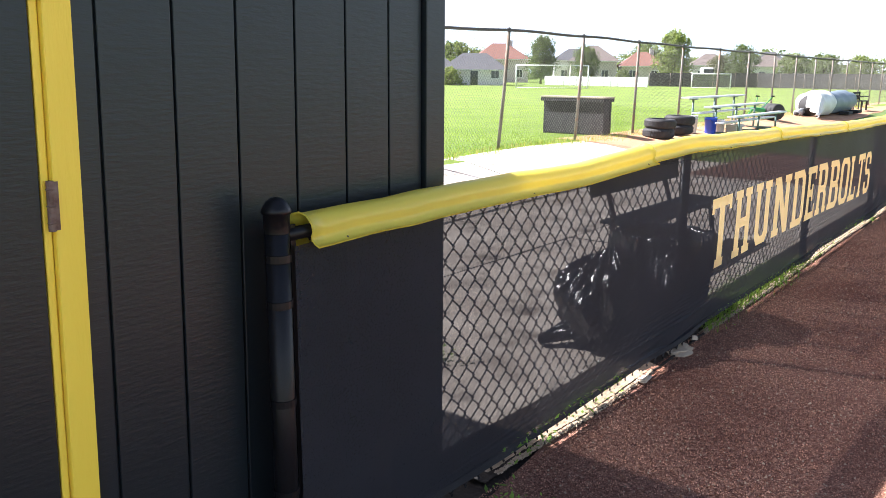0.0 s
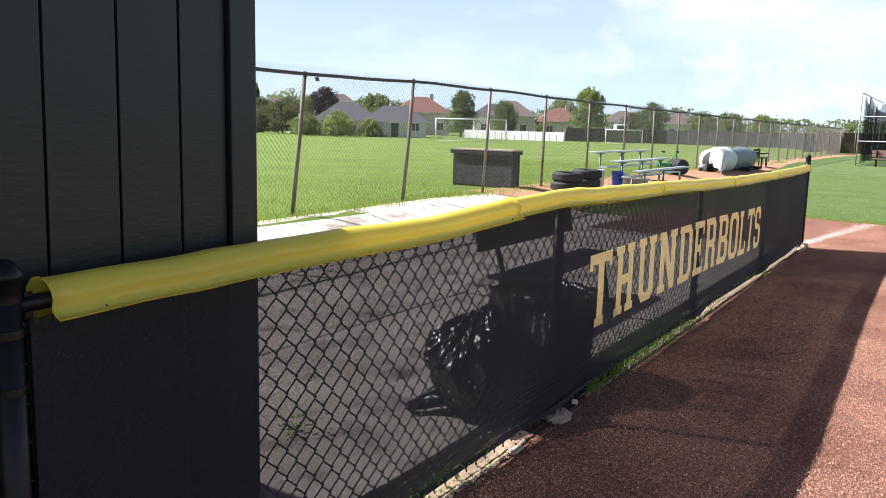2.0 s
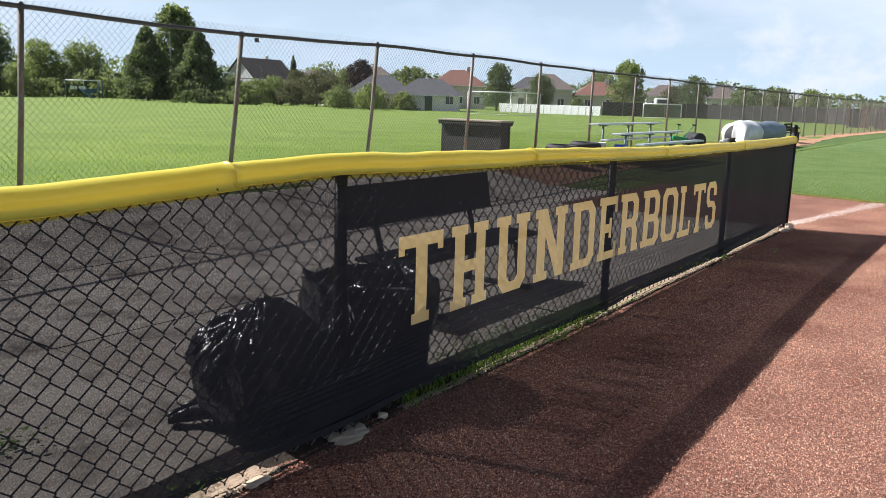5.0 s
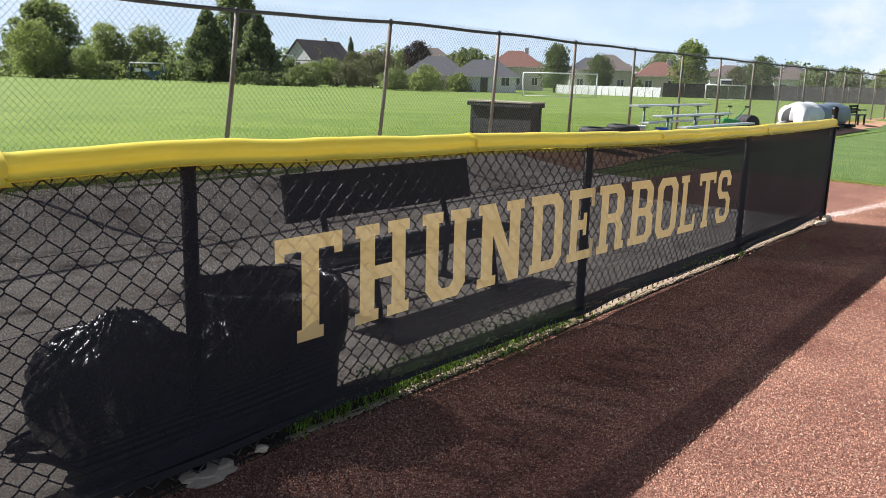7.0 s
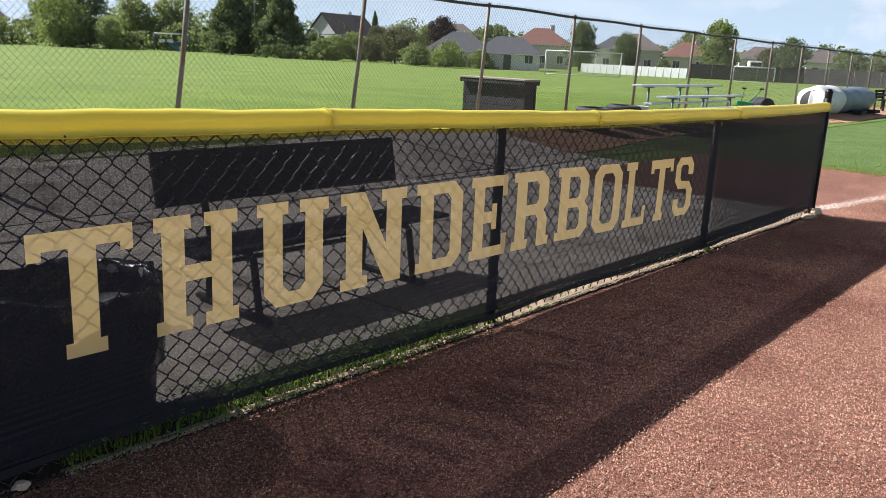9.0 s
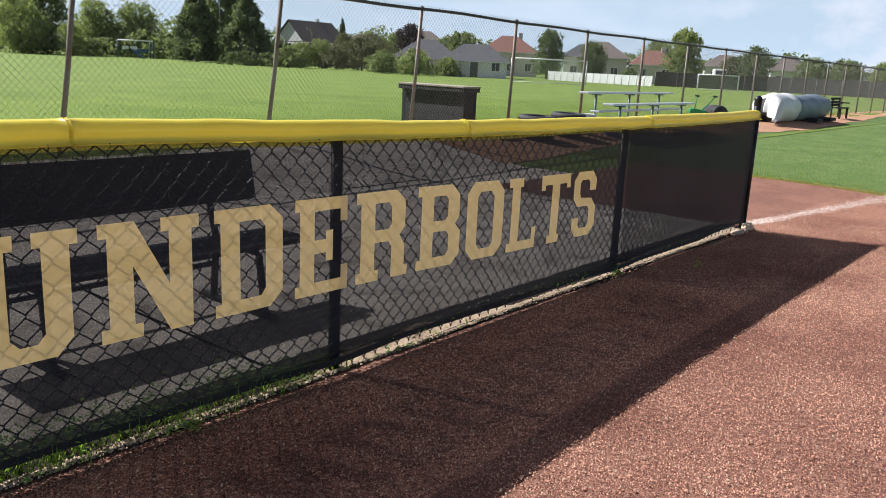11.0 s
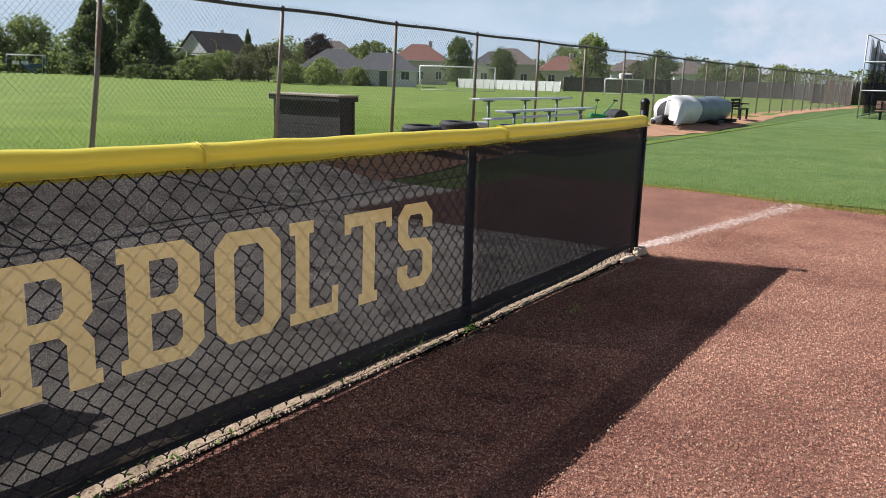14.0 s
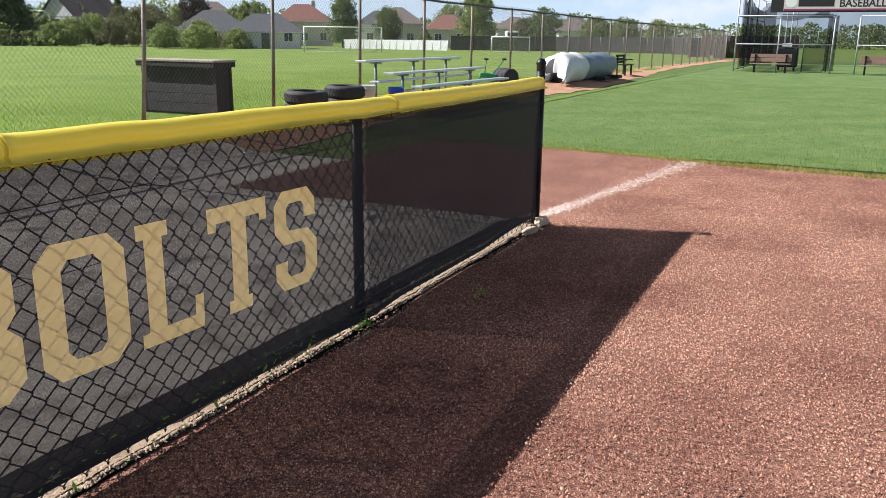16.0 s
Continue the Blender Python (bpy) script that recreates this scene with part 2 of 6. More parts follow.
OUTFIELD = material("outfield_turf", (0.080, 0.137, 0.040), 0.9, colour2=(0.155, 0.205, 0.068), scale=0.8, contrast=0.2, colour3=(0.055, 0.103, 0.031), scale3=5, bump=1.0, bump_scale=35, spec=0.15)
OUT_BLADE = leafy("outfield_blades", (0.135, 0.19, 0.052), (0.225, 0.275, 0.09), 0.28, 0.4, 0.9)
BLADE = leafy("grass_blades", (0.14, 0.215, 0.04), (0.185, 0.255, 0.052), 0.3, 0.5, 0.5)
WEED = leafy("weed_leaves", (0.15, 0.27, 0.055), (0.24, 0.36, 0.09), 0.4, 0.45, 3)
DRY = leafy("dry_grass", (0.36, 0.29, 0.13), (0.26, 0.26, 0.08), 0.35, 0.4, 3)
BLACK_WOOD = material("black_painted_wood", (0.0085, 0.0135, 0.0170), 0.38, colour2=(0.0125, 0.0185, 0.0225), scale=1.5, bump=0.13, bump_scale=40, stretch=(0.4, 1, 2.2), objects=0.15, spec=0.42)
YELLOW_PAINT = material("yellow_paint", (0.92, 0.66, 0.05), 0.5, colour2=(0.95, 0.72, 0.07), scale=5, bump=0.25, bump_scale=30, stretch=(2, 2, 0.3))
YELLOW_CAP = leafy("yellow_plastic", (0.98, 0.81, 0.10), (0.98, 0.84, 0.14), 0.01, 0.36, 2.0)
YELLOW_CAP.node_tree.nodes["Principled BSDF"].inputs["Roughness"].default_value = 0.33
YELLOW_CAP.node_tree.nodes["Principled BSDF"].inputs["Specular IOR Level"].default_value = 0.5
for node in YELLOW_CAP.node_tree.nodes:
    if node.type == "MIX" and node.blend_type == "MULTIPLY":
        node.inputs["B"].default_value = (1.0, 0.98, 0.75, 1)
BLACK_STEEL = material("black_coated_steel", (0.005, 0.005, 0.006), 0.38, spec=0.28, colour2=(0.010, 0.010, 0.012), scale=9, bump=0.1, bump_scale=80)
BLACK_WIRE = material("black_vinyl_wire", (0.012, 0.012, 0.014), 0.2, spec=0.7, colour2=(0.02, 0.02, 0.022), scale=30)
SCREEN = sheer("windscreen_mesh", (0.018, 0.0188, 0.023), 0.13)
for weave in (SCREEN,):
    nt = weave.node_tree
    tex = nt.nodes.new("ShaderNodeTexNoise")
    tex.inputs["Scale"].default_value, tex.inputs["Detail"].default_value = 170, 2
    mr = nt.nodes.new("ShaderNodeMapRange")
    mr.inputs["From Min"].default_value, mr.inputs["From Max"].default_value = 0.3, 0.7
    mr.inputs["To Min"].default_value, mr.inputs["To Max"].default_value = 0.048, 0.118
    tc = nt.nodes.new("ShaderNodeTexCoord")
    nt.links.new(tc.outputs["Object"], tex.inputs["Vector"])
    nt.links.new(tex.outputs["Fac"], mr.inputs["Value"])
    nt.links.new(mr.outputs["Result"], nt.nodes["Mix Shader"].inputs["Fac"])
# half-clear mesh for the layer added behind the last panel
DIMMING_MESH = sheer("dimming_windscreen_mesh", (0.018, 0.0188, 0.023), 0.5)
HEM = material("black_webbing", (0.010, 0.010, 0.012), 0.85, colour2=(0.018, 0.018, 0.02), scale=20, bump=0.3, bump_scale=300)
GOLD = leafy("gold_print", (0.88, 0.66, 0.28), (0.92, 0.70, 0.31), 0.02, 0.07, 6)
for node in GOLD.node_tree.nodes:
    if node.type == "MIX" and node.blend_type == "MULTIPLY":
        node.inputs["B"].default_value = (1.0, 0.97, 0.85, 1)
with_holes(GOLD, 0.03)
GALV = material("weathered_galvanised_steel", (0.23, 0.21, 0.185), 0.6, 0.35, colour2=(0.16, 0.125, 0.095), scale=3.5, colour3=(0.25, 0.11, 0.05), scale3=9, bump=0.3, bump_scale=40, objects=0.15)
RUSTY_POST = material("rusting_steel_post", (0.125, 0.10, 0.07), 0.75, 0.2, colour2=(0.22, 0.20, 0.155), scale=4, colour3=(0.16, 0.075, 0.034), scale3=7, bump=0.4, bump_scale=40, stretch=(1, 1, 0.5))
GALV_WIRE = material("galvanised_wire", (0.10, 0.097, 0.088), 0.55, 0.4, colour2=(0.065, 0.06, 0.052), scale=2)
DARK_RAIL = material("dark_steel_rail", (0.05, 0.05, 0.052), 0.5, 0.4, colour2=(0.08, 0.07, 0.06), scale=3)
RUST = material("rusty_steel", (0.10, 0.05, 0.035), 0.8, 0.2, colour2=(0.26, 0.19, 0.16), scale=35, bump=0.4, bump_scale=90)
GALV_CLEAN = material("bright_galvanised_steel", (0.42, 0.43, 0.44), 0.55, 0.4, colour2=(0.34, 0.35, 0.36), scale=4)
# Soil, its colour darkened to carry the shade beneath the fence hem.
SOIL = material("soil_darkened_for_shade", (0.028, 0.021, 0.016), 0.95, colour2=(0.045, 0.034, 0.026), scale=5, colour3=(0.075, 0.055, 0.04), scale3=40, bump=0.8, bump_scale=50, spec=0.15)
STONE = material("pale_stone", (0.50, 0.38, 0.26), 0.95, colour2=(0.62, 0.49, 0.35), scale=25, bump=0.6, bump_scale=60, objects=0.2)


# ---- ground ----
def smooth01(a, b, v):
    t = min(1.0, max(0.0, (v - a) / (b - a)))
    return t * t * (3 - 2 * t)


def tall_y(x):
    """The line of the tall fence."""
    return interp(x, [-8, 4.94, 8.07, 11.2, 14.5, 17.6, 20.6, 24], [5.8, 6.37, 6.5, 6.67, 6.89, 7.0, 7.05, 7.05])


def ground_z(x, y):
    """The lie of the land: level on the field, a low bank along the tall fence."""
    near = 1 - smooth01(11.5, 16.5, x)
    bank = (1 - near) * 0.25 * smooth01(4.6, 7.2, y) + near * 0.34 * smooth01(4.2, 6.3, y)
    return bank * (1 - smooth01(25, 75, math.hypot(x, y - 7)))


def sheet_of(x0, x1, y0, y1, d, lift, wobble=0.0, thick=0.0):
    """A piece of ground that follows the land, with uneven edges."""
    g = Geo()
    xs, ys = steps(x0, x1, d), steps(y0, y1, d)

    def place(x, y):
        ex = wobble * noise.noise((x * 0.9, y * 0.9, 3.1)) if x in (xs[0], xs[-1]) else 0
        ey = wobble * noise.noise((x * 0.9, y * 0.9, 8.7)) if y in (ys[0], ys[-1]) else 0
        return (x + ex, y + ey, ground_z(x, y) + lift)
    return g.sheet(xs, ys, place)


far = sorted(set([-3000, -900, -300, -120, -60, -35] + steps(-20, 60, 0.5) + [70, 85, 100, 120, 150, 200, 300, 500, 1000, 3000]))
far_y = sorted(set([-3000, -900, -300, -120, -60, -40] + steps(-20, 20, 0.5) + [25, 30, 40] + [50, 65, 80, 100, 130, 170, 220, 300, 500, 1000, 3000]))
def turf_z(x, y):
    """The turf lies deeper where the track, the pad and the dirt cover it."""
    covered = (-8.6 < x < 14.3 and -8.6 < y < tall_y(x) - 0.75) or (14.0 < x < 16.4 and -8.6 < y < 3.2) or (14.9 < x < 32.4 and 5.9 < y < 6.8)
    return ground_z(x, y) - (0.12 if covered else 0.012)


structure("ground", Geo().sheet(far, far_y, lambda x, y: (x, y, turf_z(x, y))), GRASS, "mown green sports field turf", "grass", True)
def track_end(y):
    """Where the track meets the outfield grass."""
    return 16.76 + 0.115 * max(-9.0, min(4.4, y))


def outfield_at(u, v):
    y = v
    if v == out_ys[-1]:
        y = interp(16.8 + 62 * u, [17, 31, 40, 52, 70, 80], [5.4, 5.3, 5.7, 6.4, 6.6, 6.2])
    x = track_end(y) + (79.5 - track_end(y)) * u
    if u == 0:
        x += 0.10 * noise.noise((3.1, y * 1.4, 0)) + 0.05 * noise.noise((3.1, y * 5, 0))
    return (x, y, ground_z(x, y) - 0.010)


out_ys = steps(-60, 5.0, 0.25) + [5.4]
out_g = Geo().sheet(steps(0, 1, 0.008), out_ys, lambda u, v: outfield_at(u, v))
structure("outfield", out_g, OUTFIELD, "darker green mown outfield grass", "grass")
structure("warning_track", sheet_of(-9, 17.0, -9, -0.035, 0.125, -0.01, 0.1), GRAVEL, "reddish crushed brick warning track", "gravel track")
pad = structure("concrete_pad", sheet_of(-9, 14.6, -0.14, 5.9, 0.25, -0.025, 0.0), SOIL, "worn pale concrete dugout pad in slabs", "concrete pad")
PAD_X, PAD_Y = [-9.0, -6.1, -3.1, -0.1, 2.9, 5.9, 8.9, 11.9, 14.5], [0.28, 2.35, 4.4, 6.6]
def slab_at(x, y, lift):
    return (x, y, ground_z(x, y) + lift)


for i in range(8):
    for j in range(3):
        sg = Geo()
        xs_s, ys_s = steps(PAD_X[i] + 0.008, PAD_X[i + 1] - 0.008, 0.5), steps(PAD_Y[j] + 0.008, PAD_Y[j + 1] - 0.008, 0.5)
        tilt = 0.006 * math.sin(i * 2.7 + j * 1.9)
        rag = 0.09 if j == 2 else (0.03 if j == 0 else 0)
        sg.sheet(xs_s, ys_s, lambda x, y: slab_at(x, (y if j < 2 else ys_s[0] + (y - ys_s[0]) * (tall_y(x) - 0.16 - ys_s[0]) / (ys_s[-1] - ys_s[0])) + (rag * noise.noise((x * 2.2, j, 0)) if y in (ys_s[0], ys_s[-1]) else 0), -0.006 + tilt * (x - xs_s[0]) / 3))
        part("slab", sg, CONCRETE, pad)
def dirt_at(x, u):
    near = interp(x, [14.3, 18, 24, 28, 33], [4.7, 5.2, 5.6, 5.2, 4.9]) + 0.25 * noise.noise((x * 0.8, 4, 0))
    y = 7.45 + u * (near - 7.45)
    ragged = 0.12 * noise.noise((y * 2.3, 1, 0)) + 0.05 * noise.noise((y * 7, 1, 0)) if x == dirt_xs[0] else 0
    return (x + ragged, y, ground_z(x, y) + (0.004 if x > 14.6 else -0.002))


dirt_xs = steps(14.35, 33, 0.2)
dirt_g = Geo().sheet(dirt_xs, steps(0, 1, 0.06), dirt_at)
structure("dirt_strip", dirt_g, DIRT, "bare orange dirt strip beside the tall fence", "dirt")
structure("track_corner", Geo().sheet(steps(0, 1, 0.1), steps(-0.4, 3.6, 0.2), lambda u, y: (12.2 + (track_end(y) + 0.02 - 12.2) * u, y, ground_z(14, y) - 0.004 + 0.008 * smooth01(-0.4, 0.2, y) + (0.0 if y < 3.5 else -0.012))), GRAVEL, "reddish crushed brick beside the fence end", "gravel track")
pg = Geo()
path_x = steps(31, 86, 1.0)
for i in range(len(path_x) - 1):
    a, b = path_x[i], path_x[i + 1]
    ya, yb = (interp(v, [31, 40, 52, 70, 86], [5.6, 6.1, 6.9, 7.0, 6.0]) for v in (a, b))
    wa, wb = (0.75 + 0.25 * noise.noise((v * 0.4, 0, 0)) for v in (a, b))
    pg.add([(a, ya - wa, ground_z(a, ya - wa) + 0.003), (b, yb - wb, ground_z(b, yb - wb) + 0.003), (b, yb + wb, ground_z(b, yb + wb) + 0.003), (a, ya + wa, ground_z(a, ya + wa) + 0.003)], [(0, 1, 2, 3)])
structure("dirt_path", pg, DIRT, "narrow worn dirt path through the grass", "path")


# ---- low fence ----
TOP_X = [-0.15, 0.2, 0.5, 1.2, 1.5, 1.75, 2.05, 2.25, 2.45, 2.92, 3.24, 3.5, 4.27, 4.82, 5.22, 5.7, 6.4, 7.2, 8.45, 9.5, 11.26, 12.0]
TOP_Z = [1.322, 1.328, 1.333, 1.333, 1.334, 1.338, 1.350, 1.359, 1.366, 1.375, 1.373, 1.363, 1.344, 1.338, 1.328, 1.315, 1.298, 1.281, 1.270, 1.261, 1.263, 1.272]
HEM_X, HEM_Z = [-0.1, 0.6, 1.1, 2.2, 2.9, 3.8, 4.6, 5.2, 6.1, 7.2, 7.9, 8.9, 10.2, 10.9, 11.4, 12.0], [0.078, 0.078, 0.063, 0.068, 0.078, 0.083, 0.078, 0.068, 0.063, 0.068, 0.058, 0.053, 0.048, 0.048, 0.075, 0.105]


def fence_top(x):
    return interp(x, TOP_X, TOP_Z)


POSTS = [-0.217, 3.05, 6.12, 9.18, 12.03]


def push_back(x, z):
    """How far the loose bottom of mesh and windscreen is pushed in between the posts."""
    near = min(abs(x - p) for p in POSTS)
    return 0.032 * (1 - smooth01(0.0, 0.5, z)) * smooth01(0.05, 0.5, near)


def screen_y(x, z=0.6):
    return push_back(x, z) - 0.018 + 0.007 * math.sin(x * 3.1) * math.sin(z * 2.2) + 0.005 * noise.noise((x * 1.7, z * 2.0, 0))


low_fence = thing("low_fence", 6.0, 0.0, 0.0, "low black chain-link fence with windscreen and yellow cap", "fence")
for i, x in enumerate(POSTS):
    zt = {0: 1.38, 4: 1.42}.get(i, fence_top(x) - 0.05)
    r = 0.037 if i in (0, 4) else 0.03
    y = 0.0 if i in (0, 4) else 0.036
    g = Geo().tube([(x, y, -0.05), (x, y, zt - (0.05 if i in (0, 4) else 0))], r, 20)
    p = part("post", g, BLACK_STEEL, low_fence, "black steel end post" if i in (0, 4) else "", True)
    if i in (0, 4):
        part("post_cap", Geo().lathe([(r + 0.001, -0.075), (r + 0.002, -0.02), (r + 0.007, -0.017), (r + 0.007, -0.008), (r + 0.001, 0.004), (r * 0.8, 0.018), (r * 0.45, 0.027), (0.001, 0.03)], 20, Matrix.Translation((x, y, zt - 0.03))), BLACK_STEEL, p, "domed black cap", True)
        for zb in ((0.45, 0.75, 1.06, 1.2) if i == 0 else (0.3, 0.7, 1.05)):
            band = Geo().lathe([(r, -0.012), (r + 0.003, -0.011), (r + 0.003, 0.011), (r, 0.012)], 20, Matrix.Translation((x, y, zb)))
            band.box(x + r - 0.002, x + r + 0.035, -0.006, 0.006, zb - 0.012, zb + 0.012)
            part("tension_band", band, BLACK_STEEL, p)
rail = [(x, 0.036 if 0.2 < x < 11.8 else 0.0, fence_top(x) - 0.06) for x in steps(POSTS[0], POSTS[-1], 0.3)]
part("top_rail", Geo().tube(rail, 0.021, 12), BLACK_STEEL, low_fence, "", True)
for x in (POSTS[0] + 0.055, POSTS[-1] - 0.055):
    part("tension_bar", Geo().box(x - 0.01, x + 0.01, -0.008, 0.0, 0.06, fence_top(x) - 0.03), BLACK_STEEL, low_fence)

# woven wire: each wire runs up in a zigzag and hooks its neighbour
PITCH = 0.0485
links_geo = Geo()
n_wire = int((POSTS[-1] - POSTS[0] - 0.11) / PITCH)
for k in range(n_wire):
    x0 = POSTS[0] + 0.06 + k * PITCH
    zlo, zhi = max(0.02, interp(x0, HEM_X, HEM_Z) - 0.08), fence_top(x0) - 0.045
    rows = int((zhi - zlo) / (PITCH * 1.02))
    dz = (zhi - zlo) / rows
    pts = []
    for j in range(rows + 1):
        side = (j + k) % 2
        xx, z = x0 + (PITCH * 0.54 if side else -PITCH * 0.54), zlo + j * dz
        back = push_back(xx, z)
        pts += [(xx, back + (0.004 if side else -0.002), z - dz * 0.09), (xx, back + (-0.002 if side else 0.004), z + dz * 0.09)]
    links_geo.tube(pts, 0.0032, 6, False)
part("chain_link", links_geo, BLACK_WIRE, low_fence, "black vinyl-coated chain-link mesh", True, kind="stuff")

xs = steps(-0.168, 11.97, 0.06)


def screen_point(x, u):
    lo = interp(x, HEM_X, HEM_Z) + 0.02
    hi = fence_top(x) - 0.088 + 0.006 * math.sin(x * 5.3) + 0.01 * noise.noise((x * 3, 0, 4))
    z = lo + (hi - lo) * u
    return (x, screen_y(x, z), z)


def filled(loops):
    """The area inside the outer loops and outside the inner ones, as a fine flat bmesh in x and z."""
    cu = bpy.data.curves.new("area", "CURVE")
    cu.dimensions, cu.fill_mode = "2D", "BOTH"
    for loop in loops:
        sp = cu.splines.new("POLY")
        sp.points.add(len(loop) - 1)
        for n, (x, z) in enumerate(loop):
            sp.points[n].co = (x, z, 0, 1)
        sp.use_cyclic_u = True
    tmp = new("area_curve", cu)
    bm = bmesh.new()
    bm.from_mesh(tmp.evaluated_get(bpy.context.evaluated_depsgraph_get()).to_mesh())
    bpy.data.objects.remove(tmp)
    bpy.data.curves.remove(cu)
    bmesh.ops.remove_doubles(bm, verts=bm.verts, dist=1e-5)
    for _ in range(4):
        bmesh.ops.subdivide_edges(bm, edges=[e for e in bm.edges if e.calc_length() > 0.1], cuts=1)
        bmesh.ops.triangulate(bm, faces=bm.faces)
    out = Geo()
    out.v = [(v.co.x, screen_y(v.co.x, v.co.y), v.co.y) for v in bm.verts]
    bm.verts.index_update()
    out.f = [tuple(v.index for v in f.verts) for f in bm.faces]
    bm.free()
    return out


WORD = []          # outlines of the printed letters: outer loop, then holes
# yellow cap, in lengths of 2.4 m
PROFILE = [(0.05, -0.075), (0.052, -0.05), (0.052, -0.018), (0.045, 0.02), (0.027, 0.042), (0.0, 0.05), (-0.026, 0.043), (-0.045, 0.02), (-0.049, 0.001), (-0.044, -0.013), (-0.044, -0.023), (-0.053, -0.034), (-0.069, -0.043)]
JOINTS = [-0.13, 2.36, 4.76, 7.08, 9.48, 12.0]
for i in range(5):
    xs2 = steps(JOINTS[i] - (0.014 if i else 0), JOINTS[i + 1], 0.06)
    k = 1.13 if i == 0 else 1.0 + 0.014 * (i % 2)

    def cap_point(x, j, i=i, k=k):
        py, pz = PROFILE[int(j)]
        sag = 0.007 * noise.noise((x * 1.6, 2.0 + i, pz * 4)) + 0.004 * noise.noise((x * 5.0, i, pz * 9))
        flare = -0.012 * max(0.0, -pz - 0.02) / 0.06 * (1 + noise.noise((x * 1.2, i * 3.0, 1)))
        return (x, py * k + (flare if py < 0 else 0) + sag * 0.5, fence_top(x) - 0.05 + (pz * k if pz < 0 else pz) + sag)
    cap = part("cap_section", Geo().sheet(xs2, list(range(len(PROFILE))), cap_point), YELLOW_CAP, low_fence, "bright yellow plastic fence cap", True)
    sol = cap.modifiers.new("thickness", "SOLIDIFY")
    sol.thickness, sol.offset, sol.use_rim_only = 0.005, -1, True
    for x in (xs2[0] + 0.14, (xs2[0] + xs2[-1]) / 2, xs2[-1] - 0.1):
        z = fence_top(x) - 0.05 - 0.042
        part("tie", Geo().tube([(x, -0.062, z + 0.006), (x + 0.002, -0.069, z - 0.004), (x, -0.06, z - 0.012)], 0.003, 6), BLACK_STEEL, cap, "black cable tie end")

# letters, printed in gold on the screen
BASE_X, BASE_Z = [3.4, 5.8, 6.7, 8.1, 8.8], [0.46, 0.457, 0.443, 0.408, 0.395]


def letter(x0, x1, outline, *holes):
    loops = []
    for loop in (outline, *holes):
        pts = []
        for n in range(len(loop) // 2):
            x = x0 + (x1 - x0) * loop[2 * n]
            pts.append((x, 0.48 * loop[2 * n + 1] + interp(x, BASE_X, BASE_Z)))
        loops.append(pts)
    WORD.append(loops)


L_T = [0, 1, 1, 1, 1, .79, .87, .79, .87, .86, .63, .86, .63, .12, .70, .12, .70, 0, .30, 0, .30, .12, .37, .12, .37, .86, .13, .86, .13, .79, 0, .79]
letter(3.41, 3.80, L_T)
letter(3.885, 4.27, [0, 1, .42, 1, .42, .88, .34, .88, .34, .57, .66, .57, .66, .88, .58, .88, .58, 1, 1, 1, 1, .88, .92, .88, .92, .12, 1, .12, 1, 0, .58, 0, .58, .12, .66, .12, .66, .43, .34, .43, .34, .12, .42, .12, .42, 0, 0, 0, 0, .12, .08, .12, .08, .88, 0, .88])
letter(4.37, 4.77, [0, 1, .42, 1, .42, .88, .34, .88, .34, .2, .42, .13, .58, .13, .66, .2, .66, .88, .58, .88, .58, 1, 1, 1, 1, .88, .92, .88, .92, .14, .76, 0, .24, 0, .08, .14, .08, .88, 0, .88])
letter(4.845, 5.285, [0, 1, .34, 1, .68, .42, .68, .88, .6, .88, .6, 1, 1, 1, 1, .88, .92, .88, .92, 0, .68, 0, .32, .62, .32, .12, .40, .12, .40, 0, 0, 0, 0, .12, .08, .12, .08, .88, 0, .88])
letter(5.36, 5.74, [0, 1, .78, 1, .97, .86, .97, .14, .78, 0, 0, 0, 0, .12, .08, .12, .08, .88, 0, .88], [.34, .87, .64, .87, .71, .8, .71, .2, .64, .13, .34, .13])
letter(5.805, 6.165, [0, 1, .95, 1, .95, .74, .82, .74, .82, .87, .34, .87, .34, .57, .55, .57, .55, .66, .68, .66, .68, .34, .55, .34, .55, .43, .34, .43, .34, .13, .84, .13, .84, .27, .97, .27, .97, 0, 0, 0, 0, .12, .08, .12, .08, .88, 0, .88])
letter(6.215, 6.615, [0, 1, .76, 1, .93, .87, .93, .57, .82, .48, .93, .36, .93, .12, 1, .12, 1, 0, .67, 0, .67, .36, .60, .43, .34, .43, .34, .12, .42, .12, .42, 0, 0, 0, 0, .12, .08, .12, .08, .88, 0, .88], [.34, .87, .60, .87, .66, .82, .66, .62, .60, .57, .34, .57])
letter(6.69, 7.09, [0, 1, .74, 1, .92, .87, .92, .6, .83, .51, .95, .42, .95, .13, .77, 0, 0, 0, 0, .12, .08, .12, .08, .88, 0, .88], [.34, .87, .60, .87, .66, .82, .66, .62, .60, .57, .34, .57], [.34, .44, .62, .44, .69, .38, .69, .19, .62, .13, .34, .13])
letter(7.12, 7.51, [.2, 1, .8, 1, .97, .86, .97, .14, .8, 0, .2, 0, .03, .14, .03, .86], [.37, .87, .63, .87, .71, .8, .71, .2, .63, .13, .37, .13, .29, .2, .29, .8])
letter(7.555, 7.90, [0, 1, .45, 1, .45, .88, .36, .88, .36, .13, .82, .13, .82, .3, .96, .3, .96, 0, 0, 0, 0, .12, .1, .12, .1, .88, 0, .88])
letter(7.93, 8.32, L_T)
